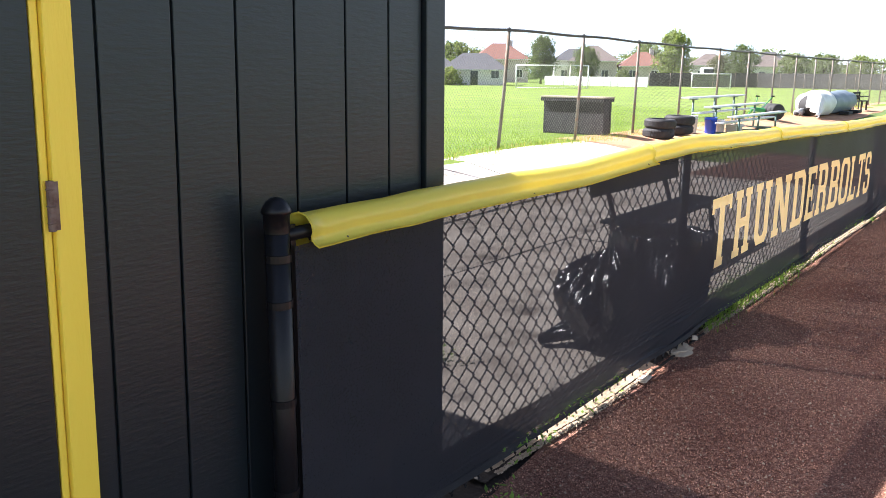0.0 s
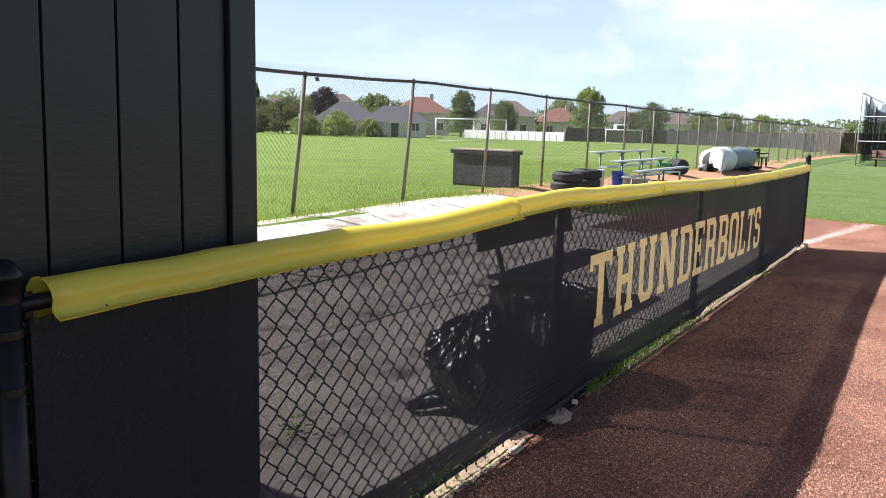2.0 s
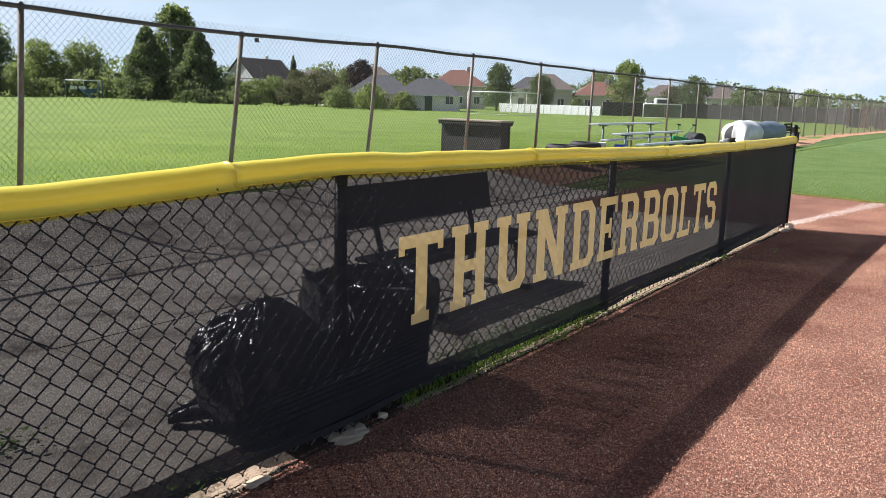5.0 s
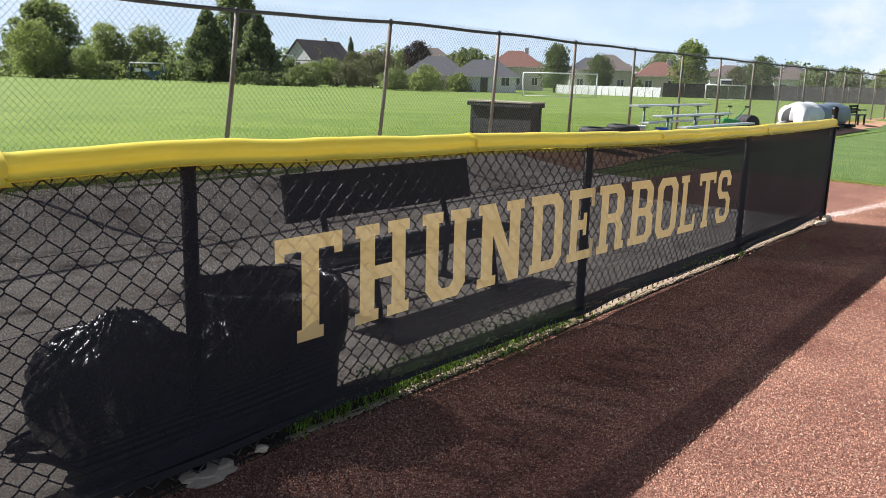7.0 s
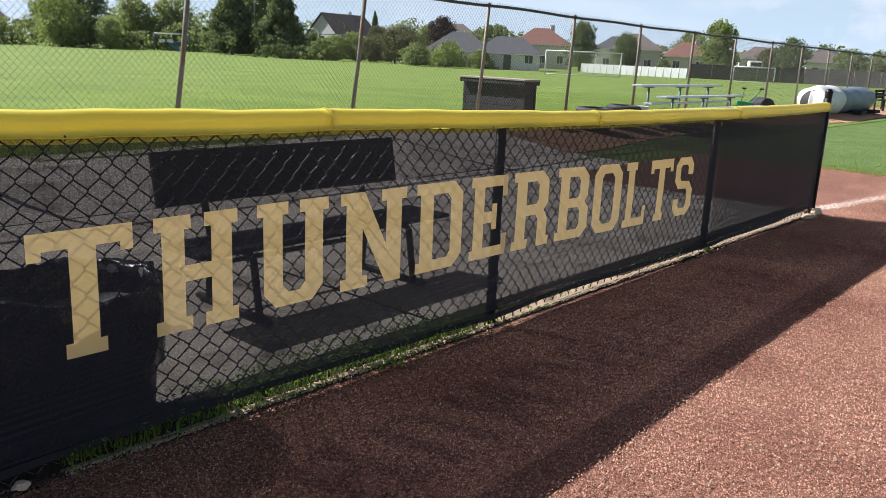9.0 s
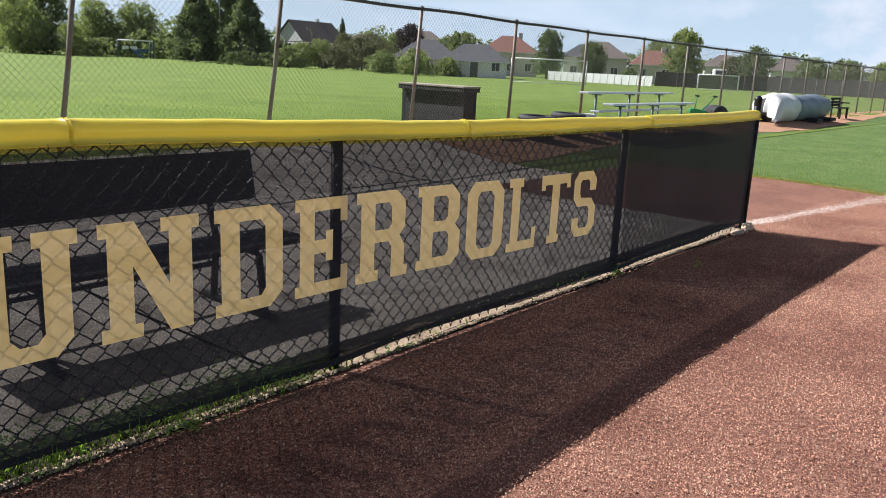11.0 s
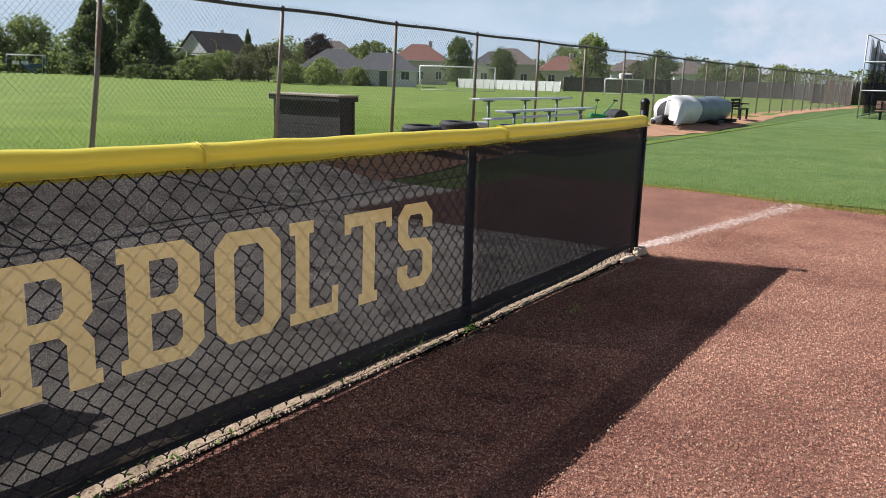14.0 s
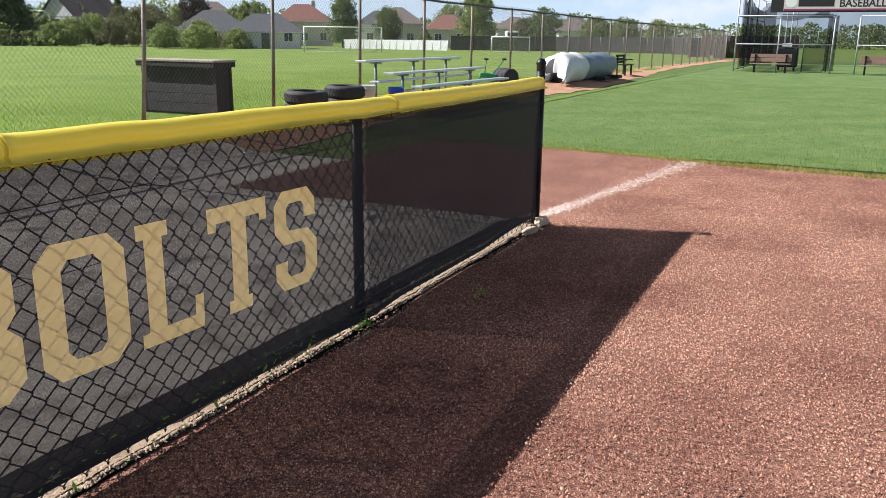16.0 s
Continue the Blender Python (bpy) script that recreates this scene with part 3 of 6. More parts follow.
letter(8.36, 8.73, [.22, 1, .76, 1, .93, .87, .93, .70, .68, .70, .68, .82, .62, .87, .36, .87, .30, .82, .30, .66, .36, .6, .76, .58, .95, .44, .95, .14, .76, 0, .22, 0, .05, .14, .05, .3, .30, .3, .30, .18, .36, .13, .62, .13, .69, .19, .69, .40, .62, .46, .22, .47, .05, .6, .05, .87])

edge = [screen_point(x, 0)[::2] for x in xs] + [screen_point(x, 1)[::2] for x in xs[::-1]]
windscreen = part("windscreen", filled([edge] + [loop for loops in WORD for loop in loops]), SCREEN, low_fence, "see-through black mesh windscreen")
for loops in WORD:
    part("letter", filled(loops), GOLD, windscreen, "gold slab-serif printed letter")
g = Geo()
for a, b in zip(xs[:-1], xs[1:]):
    za, zb = interp(a, HEM_X, HEM_Z), interp(b, HEM_X, HEM_Z)
    ya, yb = screen_y(a, za) - 0.003, screen_y(b, zb) - 0.003
    g.add([(a, ya, za - 0.012), (b, yb, zb - 0.012), (b, yb, zb + 0.022), (a, ya, za + 0.022)], [(0, 1, 2, 3)])
part("hem", g, HEM, windscreen, "thick black bottom hem")


# Extra sheet, added to darken the view through the last panel.
def second_layer(x, u):
    p = screen_point(x, u)
    return (x, p[1] + 0.034 + 0.006 * noise.noise((x * 2.3, u * 1.5, 8.0)), p[2])


part("folded_end", Geo().sheet(steps(9.24, 11.95, 0.06), steps(0, 1, 0.1), second_layer), DIMMING_MESH, windscreen, "added sheer black mesh layer that dims the last panel", True)


# ---- black shed ----
shed = thing("shed", -1.6, 1.9, 0.0, "black-painted wooden shed with yellow door trim", "shed")
WALL_Y, SHED_H = 0.11, 2.42
seams = [-0.668, -0.453, -0.247, -0.026, 0.193, 0.405, 0.588]
edges = [-0.735] + seams
for a, b in zip(edges[:-1], edges[1:]):
    part("siding_board", Geo().box(a + 0.004, b - 0.004, WALL_Y, WALL_Y + 0.02, 0.02, SHED_H), BLACK_WOOD, shed, bevel=0.003)
for a in steps(-4.2, -2.0, 0.22)[:-1]:
    part("siding_board", Geo().box(a + 0.004, a + 0.216, WALL_Y, WALL_Y + 0.02, 0.02, SHED_H), BLACK_WOOD, shed, bevel=0.003)
part("wall_core", Geo().box(-4.2, 0.66, WALL_Y + 0.012, 3.6, 0.0, SHED_H - 0.01), BLACK_WOOD, shed)
part("corner_board", Geo().box(0.59, 0.70, WALL_Y - 0.02, WALL_Y + 0.03, 0.02, SHED_H), BLACK_WOOD, shed, "black corner trim board", bevel=0.004)
part("corner_board", Geo().box(0.68, 0.702, WALL_Y + 0.034, WALL_Y + 0.14, 0.02, SHED_H), BLACK_WOOD, shed, bevel=0.004)
part("door_trim", Geo().box(-0.808, -0.737, WALL_Y - 0.024, WALL_Y + 0.03, 0.0, 2.2), YELLOW_PAINT, shed, "yellow painted door jamb", bevel=0.004)
part("door_trim", Geo().box(-1.87, -1.79, WALL_Y - 0.024, WALL_Y + 0.03, 0.0, 2.2), YELLOW_PAINT, shed, "yellow painted door jamb", bevel=0.004)
part("door_trim", Geo().box(-1.87, -0.737, WALL_Y - 0.024, WALL_Y + 0.03, 2.2, 2.3), YELLOW_PAINT, shed, "yellow painted door head", bevel=0.004)
part("door_stop", Geo().box(-0.830, -0.8105, WALL_Y - 0.010, WALL_Y + 0.03, 0.0, 2.2), YELLOW_PAINT, shed, "yellow door stop", bevel=0.003)
door = part("door", Geo().box(-1.785, -0.834, WALL_Y - 0.012, WALL_Y + 0.03, 0.03, 2.19), BLACK_WOOD, shed, "closed black painted door", bevel=0.003)
for z in (0.35, 1.42, 1.95):
    hg = Geo().tube([(-0.815, WALL_Y - 0.022, z - 0.06), (-0.815, WALL_Y - 0.022, z + 0.06)], 0.009, 10)
    hg.box(-0.810, -0.798, WALL_Y - 0.028, WALL_Y - 0.0245, z - 0.058, z + 0.058)
    for k in (-0.04, 0.0, 0.04):
        hg.lathe([(0.0095, -0.002), (0.0112, 0.0), (0.0095, 0.002)], 10, Matrix.Translation((-0.815, WALL_Y - 0.022, z + k)))
    part("hinge", hg, RUST, door, "rusty steel hinge")
for ob in shed.children_recursive:          # the old shed leans a little
    for v in ob.data.vertices:
        x, z = v.co.x + shed.location.x, v.co.z
        v.co.x += 0.03 * (z - 1.75) * smooth01(-0.7, 0.8, -x)
part("roof", Geo().box(-4.25, 0.70, 0.06, 3.65, SHED_H, SHED_H + 0.08), BLACK_WOOD, shed, "flat black roof", bevel=0.01)


# ---- tall fence ----
tall_fence = thing("tall_fence", 40.0, 7.0, 0.0, "tall weathered chain-link fence with dark top rail", "fence")
tall_posts = [-7.6, -4.5, -1.4, 1.8, 4.94, 8.07, 11.2, 14.52, 17.62, 20.65, 23.62, 26.48, 29.45, 32.35, 35.35] + [35.35 + 3.0 * k for k in range(1, 16)]


def tall_top(x):
    return interp(x, [4.9, 8, 11, 15, 20, 35, 50, 82], [2.47, 2.42, 2.50, 2.52, 2.48, 2.41, 2.37, 2.35])


def tall_lean(x):
    """How far a post's top leans along the fence from its foot."""
    return interp(x, [4.9, 8, 11.2, 14.5, 17.6, 20.7, 30], [0.16, 0.30, 0.30, 0.24, 0.11, 0.07, 0.02])


for x in tall_posts:
    y, lean = tall_y(x), tall_lean(x)
    post_g = Geo().tube([(x - lean, y, ground_z(x, y) - 0.1), (x - 0.45 * lean, y, 1.35), (x, y, tall_top(x) + 0.02)], 0.032, 12)
    part("post", post_g, RUSTY_POST if x < 13 else GALV, tall_fence, smooth=True)
    part("post_cap", Geo().lathe([(0.034, -0.05), (0.037, 0.0), (0.03, 0.02), (0.012, 0.035), (0.001, 0.037)], 12, Matrix.Translation((x, y, tall_top(x) + 0.02))), DARK_RAIL, tall_fence, smooth=True)
part("top_rail", Geo().tube([(x, tall_y(x) - 0.005, tall_top(x) + 0.01 * math.sin(x * 1.7)) for x in steps(-7.6, 80.35, 0.75)], 0.027, 8), DARK_RAIL, tall_fence, "dark top rail", True)
part("clamp", Geo().box(8.30, 8.345, 6.45, 6.50, 2.34, 2.40), DARK_RAIL, tall_fence, "loose dark rail clamp", bevel=0.006)
g = Geo()
D = 0.085
for sgn in (1, -1):
    for k in range(int(88 / D)):
        x = -7.6 + k * D
        y = tall_y(x) - 0.04 + 0.002 * sgn
        zl, zh = ground_z(x, y) - 0.05, tall_top(x) + 0.075
        x1 = x + sgn * (zh - zl) * 0.95
        p, q = Vector((x, y, zl)), Vector((x1, tall_y(x1) - 0.04 + 0.002 * sgn, zh))
        w = Vector((0.0024, 0, 0))
        g.add([p - w, p + w, p + Vector((0, 0.0032, 0)), q - w, q + w, q + Vector((0, 0.0032, 0))], [(0, 1, 4, 3), (1, 2, 5, 4), (2, 0, 3, 5)])
part("chain_link", g, GALV_WIRE, tall_fence, "weathered chain-link mesh", kind="stuff")
g = Geo()
for k in range(int(60 / 0.085)):
    x = -7.6 + 0.085 * k
    y, z, a = tall_y(x) - 0.035, tall_top(x), 0.012 * math.sin(k * 2.4)
    for side in (-1, 1):
        g.add([(x - 0.0035, y, z), (x + 0.0035, y, z), (x, y + 0.006, z), (x + a + side * 0.011, y + 0.003, z + 0.05 + 0.008 * math.sin(k * 1.7))], [(0, 1, 3), (1, 2, 3), (2, 0, 3)])
part("barbs", g, GALV_WIRE, tall_fence, "twisted wire ends above the top rail", kind="stuff")


# ---- more materials ----
LIGHT_WHITE = material("white_paint", (0.78, 0.78, 0.77), 0.5, colour2=(0.70, 0.70, 0.69), scale=3)
ALUMINIUM = material("dull_aluminium", (0.62, 0.64, 0.65), 0.42, 0.55, colour2=(0.52, 0.55, 0.56), scale=4, bump=0.1, bump_scale=60)
GREEN_STEEL = material("green_painted_steel", (0.10, 0.17, 0.15), 0.5, colour2=(0.13, 0.2, 0.18), scale=6)
RUBBER = material("tyre_rubber", (0.022, 0.022, 0.024), 0.75, colour2=(0.045, 0.042, 0.04), scale=9, bump=0.4, bump_scale=60)
BAG = material("black_polythene", (0.006, 0.006, 0.007), 0.2, colour2=(0.012, 0.012, 0.013), scale=6, bump=0.7, bump_scale=9, spec=1.0, stretch=(1.0, 1.0, 0.35))
BAG.node_tree.nodes["Bump"].inputs["Distance"].default_value = 0.03
BENCH_BLACK = material("black_bench_plastic", (0.012, 0.012, 0.014), 0.5, colour2=(0.02, 0.02, 0.022), scale=5, bump=0.1, bump_scale=90)
OLD_WOOD = material("weathered_dark_wood", (0.011, 0.011, 0.012), 0.8, colour2=(0.028, 0.026, 0.025), scale=3, bump=0.5, bump_scale=20, stretch=(3, 3, 0.4), objects=0.25)
GREY_WOOD = material("grey_weathered_wood", (0.34, 0.29, 0.22), 0.85, colour2=(0.44, 0.39, 0.31), scale=3, bump=0.4, bump_scale=20, stretch=(0.6, 3, 3), objects=0.2)
BLUE_PLASTIC = material("blue_plastic", (0.02, 0.07, 0.50), 0.4, colour2=(0.03, 0.09, 0.56), scale=5)
WHITE_PLASTIC = material("white_plastic", (0.72, 0.72, 0.70), 0.45, colour2=(0.62, 0.60, 0.56), scale=5)
CARTON = material("pale_carton", (0.62, 0.56, 0.46), 0.8, colour2=(0.7, 0.64, 0.55), scale=6)
TARP_WHITE = material("white_tarpaulin", (0.74, 0.74, 0.73), 0.5, colour2=(0.62, 0.61, 0.58), scale=2.5, bump=0.6, bump_scale=4)
TARP_GREY = material("grey_tarpaulin", (0.15, 0.19, 0.23), 0.5, colour2=(0.20, 0.24, 0.28), scale=2, bump=0.6, bump_scale=4, stretch=(0.4, 1, 1))
CART_GREEN = material("bright_green_paint", (0.02, 0.22, 0.07), 0.45, colour2=(0.03, 0.28, 0.09), scale=6)
NET = sheer("black_netting", (0.02, 0.021, 0.024), 0.5)
NET_DENSE = sheer("bunched_black_netting", (0.016, 0.016, 0.019), 0.34)
NET_WHITE = sheer("white_goal_net", (0.45, 0.46, 0.45), 0.82)
DARK_SCREEN = sheer("dark_fence_screen", (0.045, 0.042, 0.042), 0.08)
BROWN_SCREEN = sheer("brown_fence_screen", (0.045, 0.032, 0.029), 0.18)
RED_WOOD = material("red_brown_bench_wood", (0.25, 0.15, 0.115), 0.7, colour2=(0.31, 0.20, 0.155), scale=4, bump=0.2, bump_scale=30)
BARK = material("bark", (0.075, 0.058, 0.043), 0.95, colour2=(0.12, 0.095, 0.07), scale=3, bump=0.8, bump_scale=10, stretch=(2, 2, 0.4))
LEAF_MID = leafy("green_leaves", (0.16, 0.19, 0.097), (0.205, 0.235, 0.122), 0.2, 0.5, 0.4)
LEAF_DARK = leafy("dark_green_leaves", (0.11, 0.135, 0.075), (0.14, 0.168, 0.09), 0.2, 0.45, 0.4)
LEAF_LIGHT = leafy("light_green_leaves", (0.20, 0.235, 0.105), (0.24, 0.27, 0.125), 0.2, 0.5, 0.4)
LEAF_BROWN = leafy("olive_brown_leaves", (0.13, 0.13, 0.08), (0.155, 0.15, 0.095), 0.25, 0.3, 0.4)
LEAF_PURPLE = leafy("purple_leaves", (0.055, 0.04, 0.05), (0.075, 0.05, 0.06), 0.35, 0.2, 0.4)
for leaf_mat in (LEAF_MID, LEAF_DARK, LEAF_LIGHT, LEAF_BROWN):
    for node in leaf_mat.node_tree.nodes:
        if node.type == "MIX" and node.blend_type == "MULTIPLY":
            node.inputs["B"].default_value = (1.3, 1.38, 0.75, 1)
BRICK_TAN = material("tan_brick", (0.55, 0.49, 0.46), 0.9, colour2=(0.62, 0.56, 0.53), scale=1.5, colour3=(0.3, 0.24, 0.2), scale3=12, bump=0.3, bump_scale=20)
BRICK_PALE = material("pale_brick", (0.68, 0.65, 0.63), 0.9, colour2=(0.74, 0.71, 0.69), scale=1.5, colour3=(0.42, 0.36, 0.31), scale3=12, bump=0.3, bump_scale=20)
SIDING = material("white_siding", (0.70, 0.70, 0.69), 0.6, colour2=(0.62, 0.62, 0.61), scale=1.5, stretch=(0.3, 0.3, 4))
SHINGLE_GREY = material("grey_shingles", (0.06, 0.061, 0.067), 0.9, colour2=(0.085, 0.086, 0.092), scale=2, colour3=(0.05, 0.05, 0.055), scale3=8, bump=0.4, bump_scale=9, island=0.12)
SHINGLE_BROWN = material("brown_shingles", (0.125, 0.098, 0.088), 0.9, colour2=(0.16, 0.13, 0.115), scale=2, colour3=(0.1, 0.075, 0.06), scale3=8, bump=0.4, bump_scale=9, island=0.12)
SHINGLE_RED = material("red_brown_shingles", (0.17, 0.075, 0.055), 0.9, colour2=(0.21, 0.10, 0.075), scale=2, colour3=(0.17, 0.075, 0.055), scale3=8, bump=0.4, bump_scale=9, island=0.12)
GLASS = material("window_glass", (0.03, 0.035, 0.04), 0.08, colour2=(0.05, 0.055, 0.06), scale=1, spec=0.8)
PINK_BANNER = material("banner_cloth", (0.62, 0.60, 0.58), 0.6, colour2=(0.56, 0.44, 0.46), scale=0.9)
MAROON = material("maroon_print", (0.20, 0.03, 0.08), 0.6, colour2=(0.26, 0.06, 0.11), scale=3)
BLACK_PRINT = material("black_print", (0.012, 0.012, 0.012), 0.6)
PLAY_BLUE = material("faded_blue_paint", (0.025, 0.075, 0.12), 0.5, colour2=(0.035, 0.09, 0.14), scale=3)


def stuff(name, verts, faces, mat, label, category):
    me = bpy.data.meshes.new(name)
    n, m, k = len(verts), len(faces), faces.shape[1]
    me.vertices.add(n)
    me.vertices.foreach_set("co", verts.astype(np.float32).ravel())
    me.loops.add(m * k)
    me.loops.foreach_set("vertex_index", faces.astype(np.int32).ravel())
    me.polygons.add(m)
    me.polygons.foreach_set("loop_start", np.arange(0, m * k, k, dtype=np.int32))
    me.materials.append(mat)
    me.update(calc_edges=True)
    return tagged(new(name, me), label, category, kind="stuff")


# ---- under and beside the low fence ----
rng = np.random.default_rng(7)
CRUST_X, CRUST_Y = [1.0, 1.27, 1.8, 2.3, 2.6, 3.5, 12.0], [0.01, 0.0, -0.03, -0.03, -0.03, -0.015, -0.005]
BAND_X = [1.0, 1.2, 2.5, 2.58, 3.4, 3.7, 6.0, 6.2, 7.3, 7.8, 9.1, 9.3, 11.5, 12.0]
BAND_W = [0.02, 0.06, 0.10, 0.0, 0.0, 0.006, 0.012, 0.10, 0.08, 0.02, 0.012, 0.07, 0.06, 0.04]


def crust_y(x):
    """The crumbling rim of the track under the low fence."""
    return interp(x, CRUST_X, CRUST_Y) + 0.012 * noise.noise((x * 1.3, 5.0, 0)) + 0.008 * noise.noise((x * 9, 1.0, 0))


def band_w(x):
    return max(0.0, interp(x, BAND_X, BAND_W) * (1 + 0.5 * noise.noise((x * 2.1, 9.0, 0)) + 0.4 * noise.noise((x * 11, 3.0, 0))))


def bank_z(x, off):
    """A low uneven lip of packed sand and soil, off metres behind the rim of the track."""
    high = interp(x, [1.0, 2.6, 3.3, 6.0, 6.2, 7.4, 7.8, 9.1, 9.3, 12], [0.02, 0.03, 0.045, 0.04, 0.032, 0.032, 0.035, 0.035, 0.03, 0.03])
    rim = 0.014 * smooth01(0.0, 0.008, off) * (1 - smooth01(0.016, 0.03, off))
    rise = high * smooth01(0.02, 0.13, off) * (1 - 0.8 * smooth01(0.15, 0.3, off)) * (1 + 0.6 * noise.noise((x * 3.0, off * 9, 2.0)) + 0.5 * noise.noise((x * 17, off * 17, 6.0)))
    return (rim * (1 + noise.noise((x * 6, 2.0, 4.0))) + rise) * smooth01(0.9, 1.3, x) - 0.004


g, bank = Geo(), Geo()
strip_x = steps(0.9, 12.0, 0.02)
bank.sheet(strip_x, [0.0, 0.006, 0.012, 0.02, 0.03, 0.045, 0.06, 0.08, 0.1, 0.13, 0.16, 0.2, 0.26, 0.33], lambda x, off: (x, crust_y(x) + off, bank_z(x, off)))
structure("soil_bank", bank, SOIL, "low soil lip between track and pad, colour darkened for shade", "soil", True)
BACK = 0.042                                           # bare soil between rim and sandy patches, dark for the shaded stripe there
for a, b in zip(strip_x[:-1], strip_x[1:]):
    if max(band_w(a), band_w(b)) > 0.02:
        for k in range(4):
            row = [(x, crust_y(x) + BACK + band_w(x) * (k + n) / 4, bank_z(x, BACK + band_w(x) * (k + n) / 4) + 0.003) for x, n in ((a, 0), (b, 0), (b, 1), (a, 1))]
            g.add(row, [(0, 1, 2, 3)])
structure("sand_edge", g, SAND, "pale sandy edge of the track under the fence", "sand", True)
sx = np.concatenate([rng.uniform(3.5, 12.0, 12000), rng.uniform(1.0, 2.6, 3500)])
sand_c = np.array([crust_y(x) for x in sx])
sand_w = np.array([band_w(x) for x in sx])
# Pale grains set along the rim put its sunlit line into the colour.
on_rim = rng.random(len(sx)) < 0.55
sand_y = np.where(on_rim, sand_c + 0.010 + 0.006 * rng.normal(size=len(sx)), sand_c + BACK + sand_w * rng.random(len(sx)))


def rough_stone(name, x, y, z, sx, sy, sz, label, seed, group="", mat=None):
    bm = bmesh.new()
    bmesh.ops.create_icosphere(bm, subdivisions=3, radius=1.0)
    g2 = Geo()
    verts = []
    for v in bm.verts:
        p = v.co.copy()
        p *= 1 + 0.38 * noise.noise(p * 1.2 + Vector((seed, 0, 0))) + 0.2 * noise.noise(p * 3 + Vector((0, seed, 0))) + 0.08 * noise.noise(p * 8)
        verts.append((x + p.x * sx, y + p.y * sy, z + max(-0.6, min(0.75, p.z)) * sz))
    g2.add(verts, [tuple(v.index for v in f.verts) for f in bm.faces])
    bm.free()
    return tagged(part(name, g2, mat or STONE), label, "stone", group)


rough_stone("post_footing", 3.06, 0.0, 0.008, 0.125, 0.085, 0.022, "flat pale concrete footing round a fence post", 1.0)
rough_stone("flat_stone", 3.345, 0.01, 0.012, 0.03, 0.022, 0.02, "small pale stone lying on the track edge", 2.0)
rough_stone("flat_stone", 2.46, -0.03, 0.006, 0.07, 0.03, 0.014, "thin pale concrete scrap lying under the fence", 3.0)
rough_stone("broken_brick", 12.06, -0.04, 0.035, 0.10, 0.06, 0.055, "broken pale brick propped at the end post", 5.0)
rough_stone("flat_stone", 11.78, -0.05, 0.01, 0.14, 0.05, 0.025, "flat pinkish stone beside the end post", 6.0)

def chips(n, x0, x1, y0, y1, lo, hi, z=0.0):
    """Many small crushed-brick chips, each a squashed octahedron."""
    c = np.stack([rng.uniform(x0, x1, n), rng.uniform(y0, y1, n), np.full(n, z)], 1)
    s = rng.uniform(lo, hi, (n, 1, 1)) * rng.uniform(0.6, 1.3, (n, 1, 3)) * np.array([1, 1, 1.0])
    base = np.array([[1, 0, -0.3], [0, 1, -0.3], [-1, 0, -0.3], [0, -1, -0.3], [0.2, 0.1, 1]])
    ang = rng.uniform(0, 6.28, n)
    rot = np.stack([np.stack([np.cos(ang), -np.sin(ang)], 1), np.stack([np.sin(ang), np.cos(ang)], 1)], 1)
    p = base[None] * s
    p[..., :2] = np.einsum("nij,nkj->nki", rot, p[..., :2])
    tilt = rng.uniform(-0.6, 0.6, (n, 1))
    p[..., 2] += p[..., 0] * tilt
    p += c[:, None, :]
    f = np.array([[0, 1, 4], [1, 2, 4], [2, 3, 4], [3, 0, 4]])
    return p.reshape(-1, 3), (f[None] + 5 * np.arange(n)[:, None, None]).reshape(-1, 3)


def chips_at(x, y, lo, hi, z=0.004):
    v, f = chips(len(x), 0, 1, 0, 1, lo, hi, 0.0)
    c = np.repeat(np.stack([x, y, np.full(len(x), z)], 1), 5, 0)
    mid = v.reshape(-1, 5, 3)[:, :4, :2].mean(1)
    v[:, :2] -= np.repeat(mid, 5, 0)
    return v + c, f


def join(*meshes):
    vs, fs, n = [], [], 0
    for v, f in meshes:
        vs.append(v)
        fs.append(f + n)
        n += len(v)
    return np.concatenate(vs), np.concatenate(fs)


cn = 280000
chip_x = 0.4 + 16.4 * rng.beta(1.0, 1.55, cn)
chip_y = -0.04 - 5.6 * rng.beta(1.0, 1.7, cn)
corner_y = rng.uniform(0.0, 3.6, 26000)
chip_x = np.concatenate([chip_x, rng.uniform(12.0, 16.7, 26000), rng.uniform(2.5, 3.8, 5000)])
chip_y = np.concatenate([chip_y, corner_y, rng.uniform(-0.06, 0.12, 5000)])
grow = (1 + 0.045 * chip_x)[:, None, None]
stuff("brick_chips", *chips_at(chip_x, chip_y, 0.0017 * grow, 0.0040 * grow, 0.0005), PEBBLE, "loose reddish brick chips strewn over the track", "gravel")


cn = 4800
ct = np.concatenate([rng.random(cn - 1500) ** 1.35, 0.16 * rng.random(1500)])
cy = 0.085 - ct * 4.3 * 0.165 + rng.normal(size=cn) * (0.035 + 0.06 * ct)
stuff("chalk_line", *chips_at(12.3 + 4.3 * ct, cy, 0.004, 0.009, 0.005), CHALK, "worn scattered white chalk foul line on the track", "chalk line")
stuff("pale_grit", *chips(9000, 0.6, 13.5, -3.4, -0.04, 0.003, 0.0065, 0.004), SAND, "scattered pale grit on the track", "gravel")
grain_v, grain_f = chips_at(sx, sand_y, 0.003, 0.008, 0.0)
grain_v[:, 2] += np.repeat(np.array([max(0.002, bank_z(x, max(0.0, y - c))) for x, y, c in zip(sx, sand_y, sand_c)]), 5)
stuff("sand_grains", grain_v, grain_f, SAND, "loose pale sand and grit under the fence", "sand")


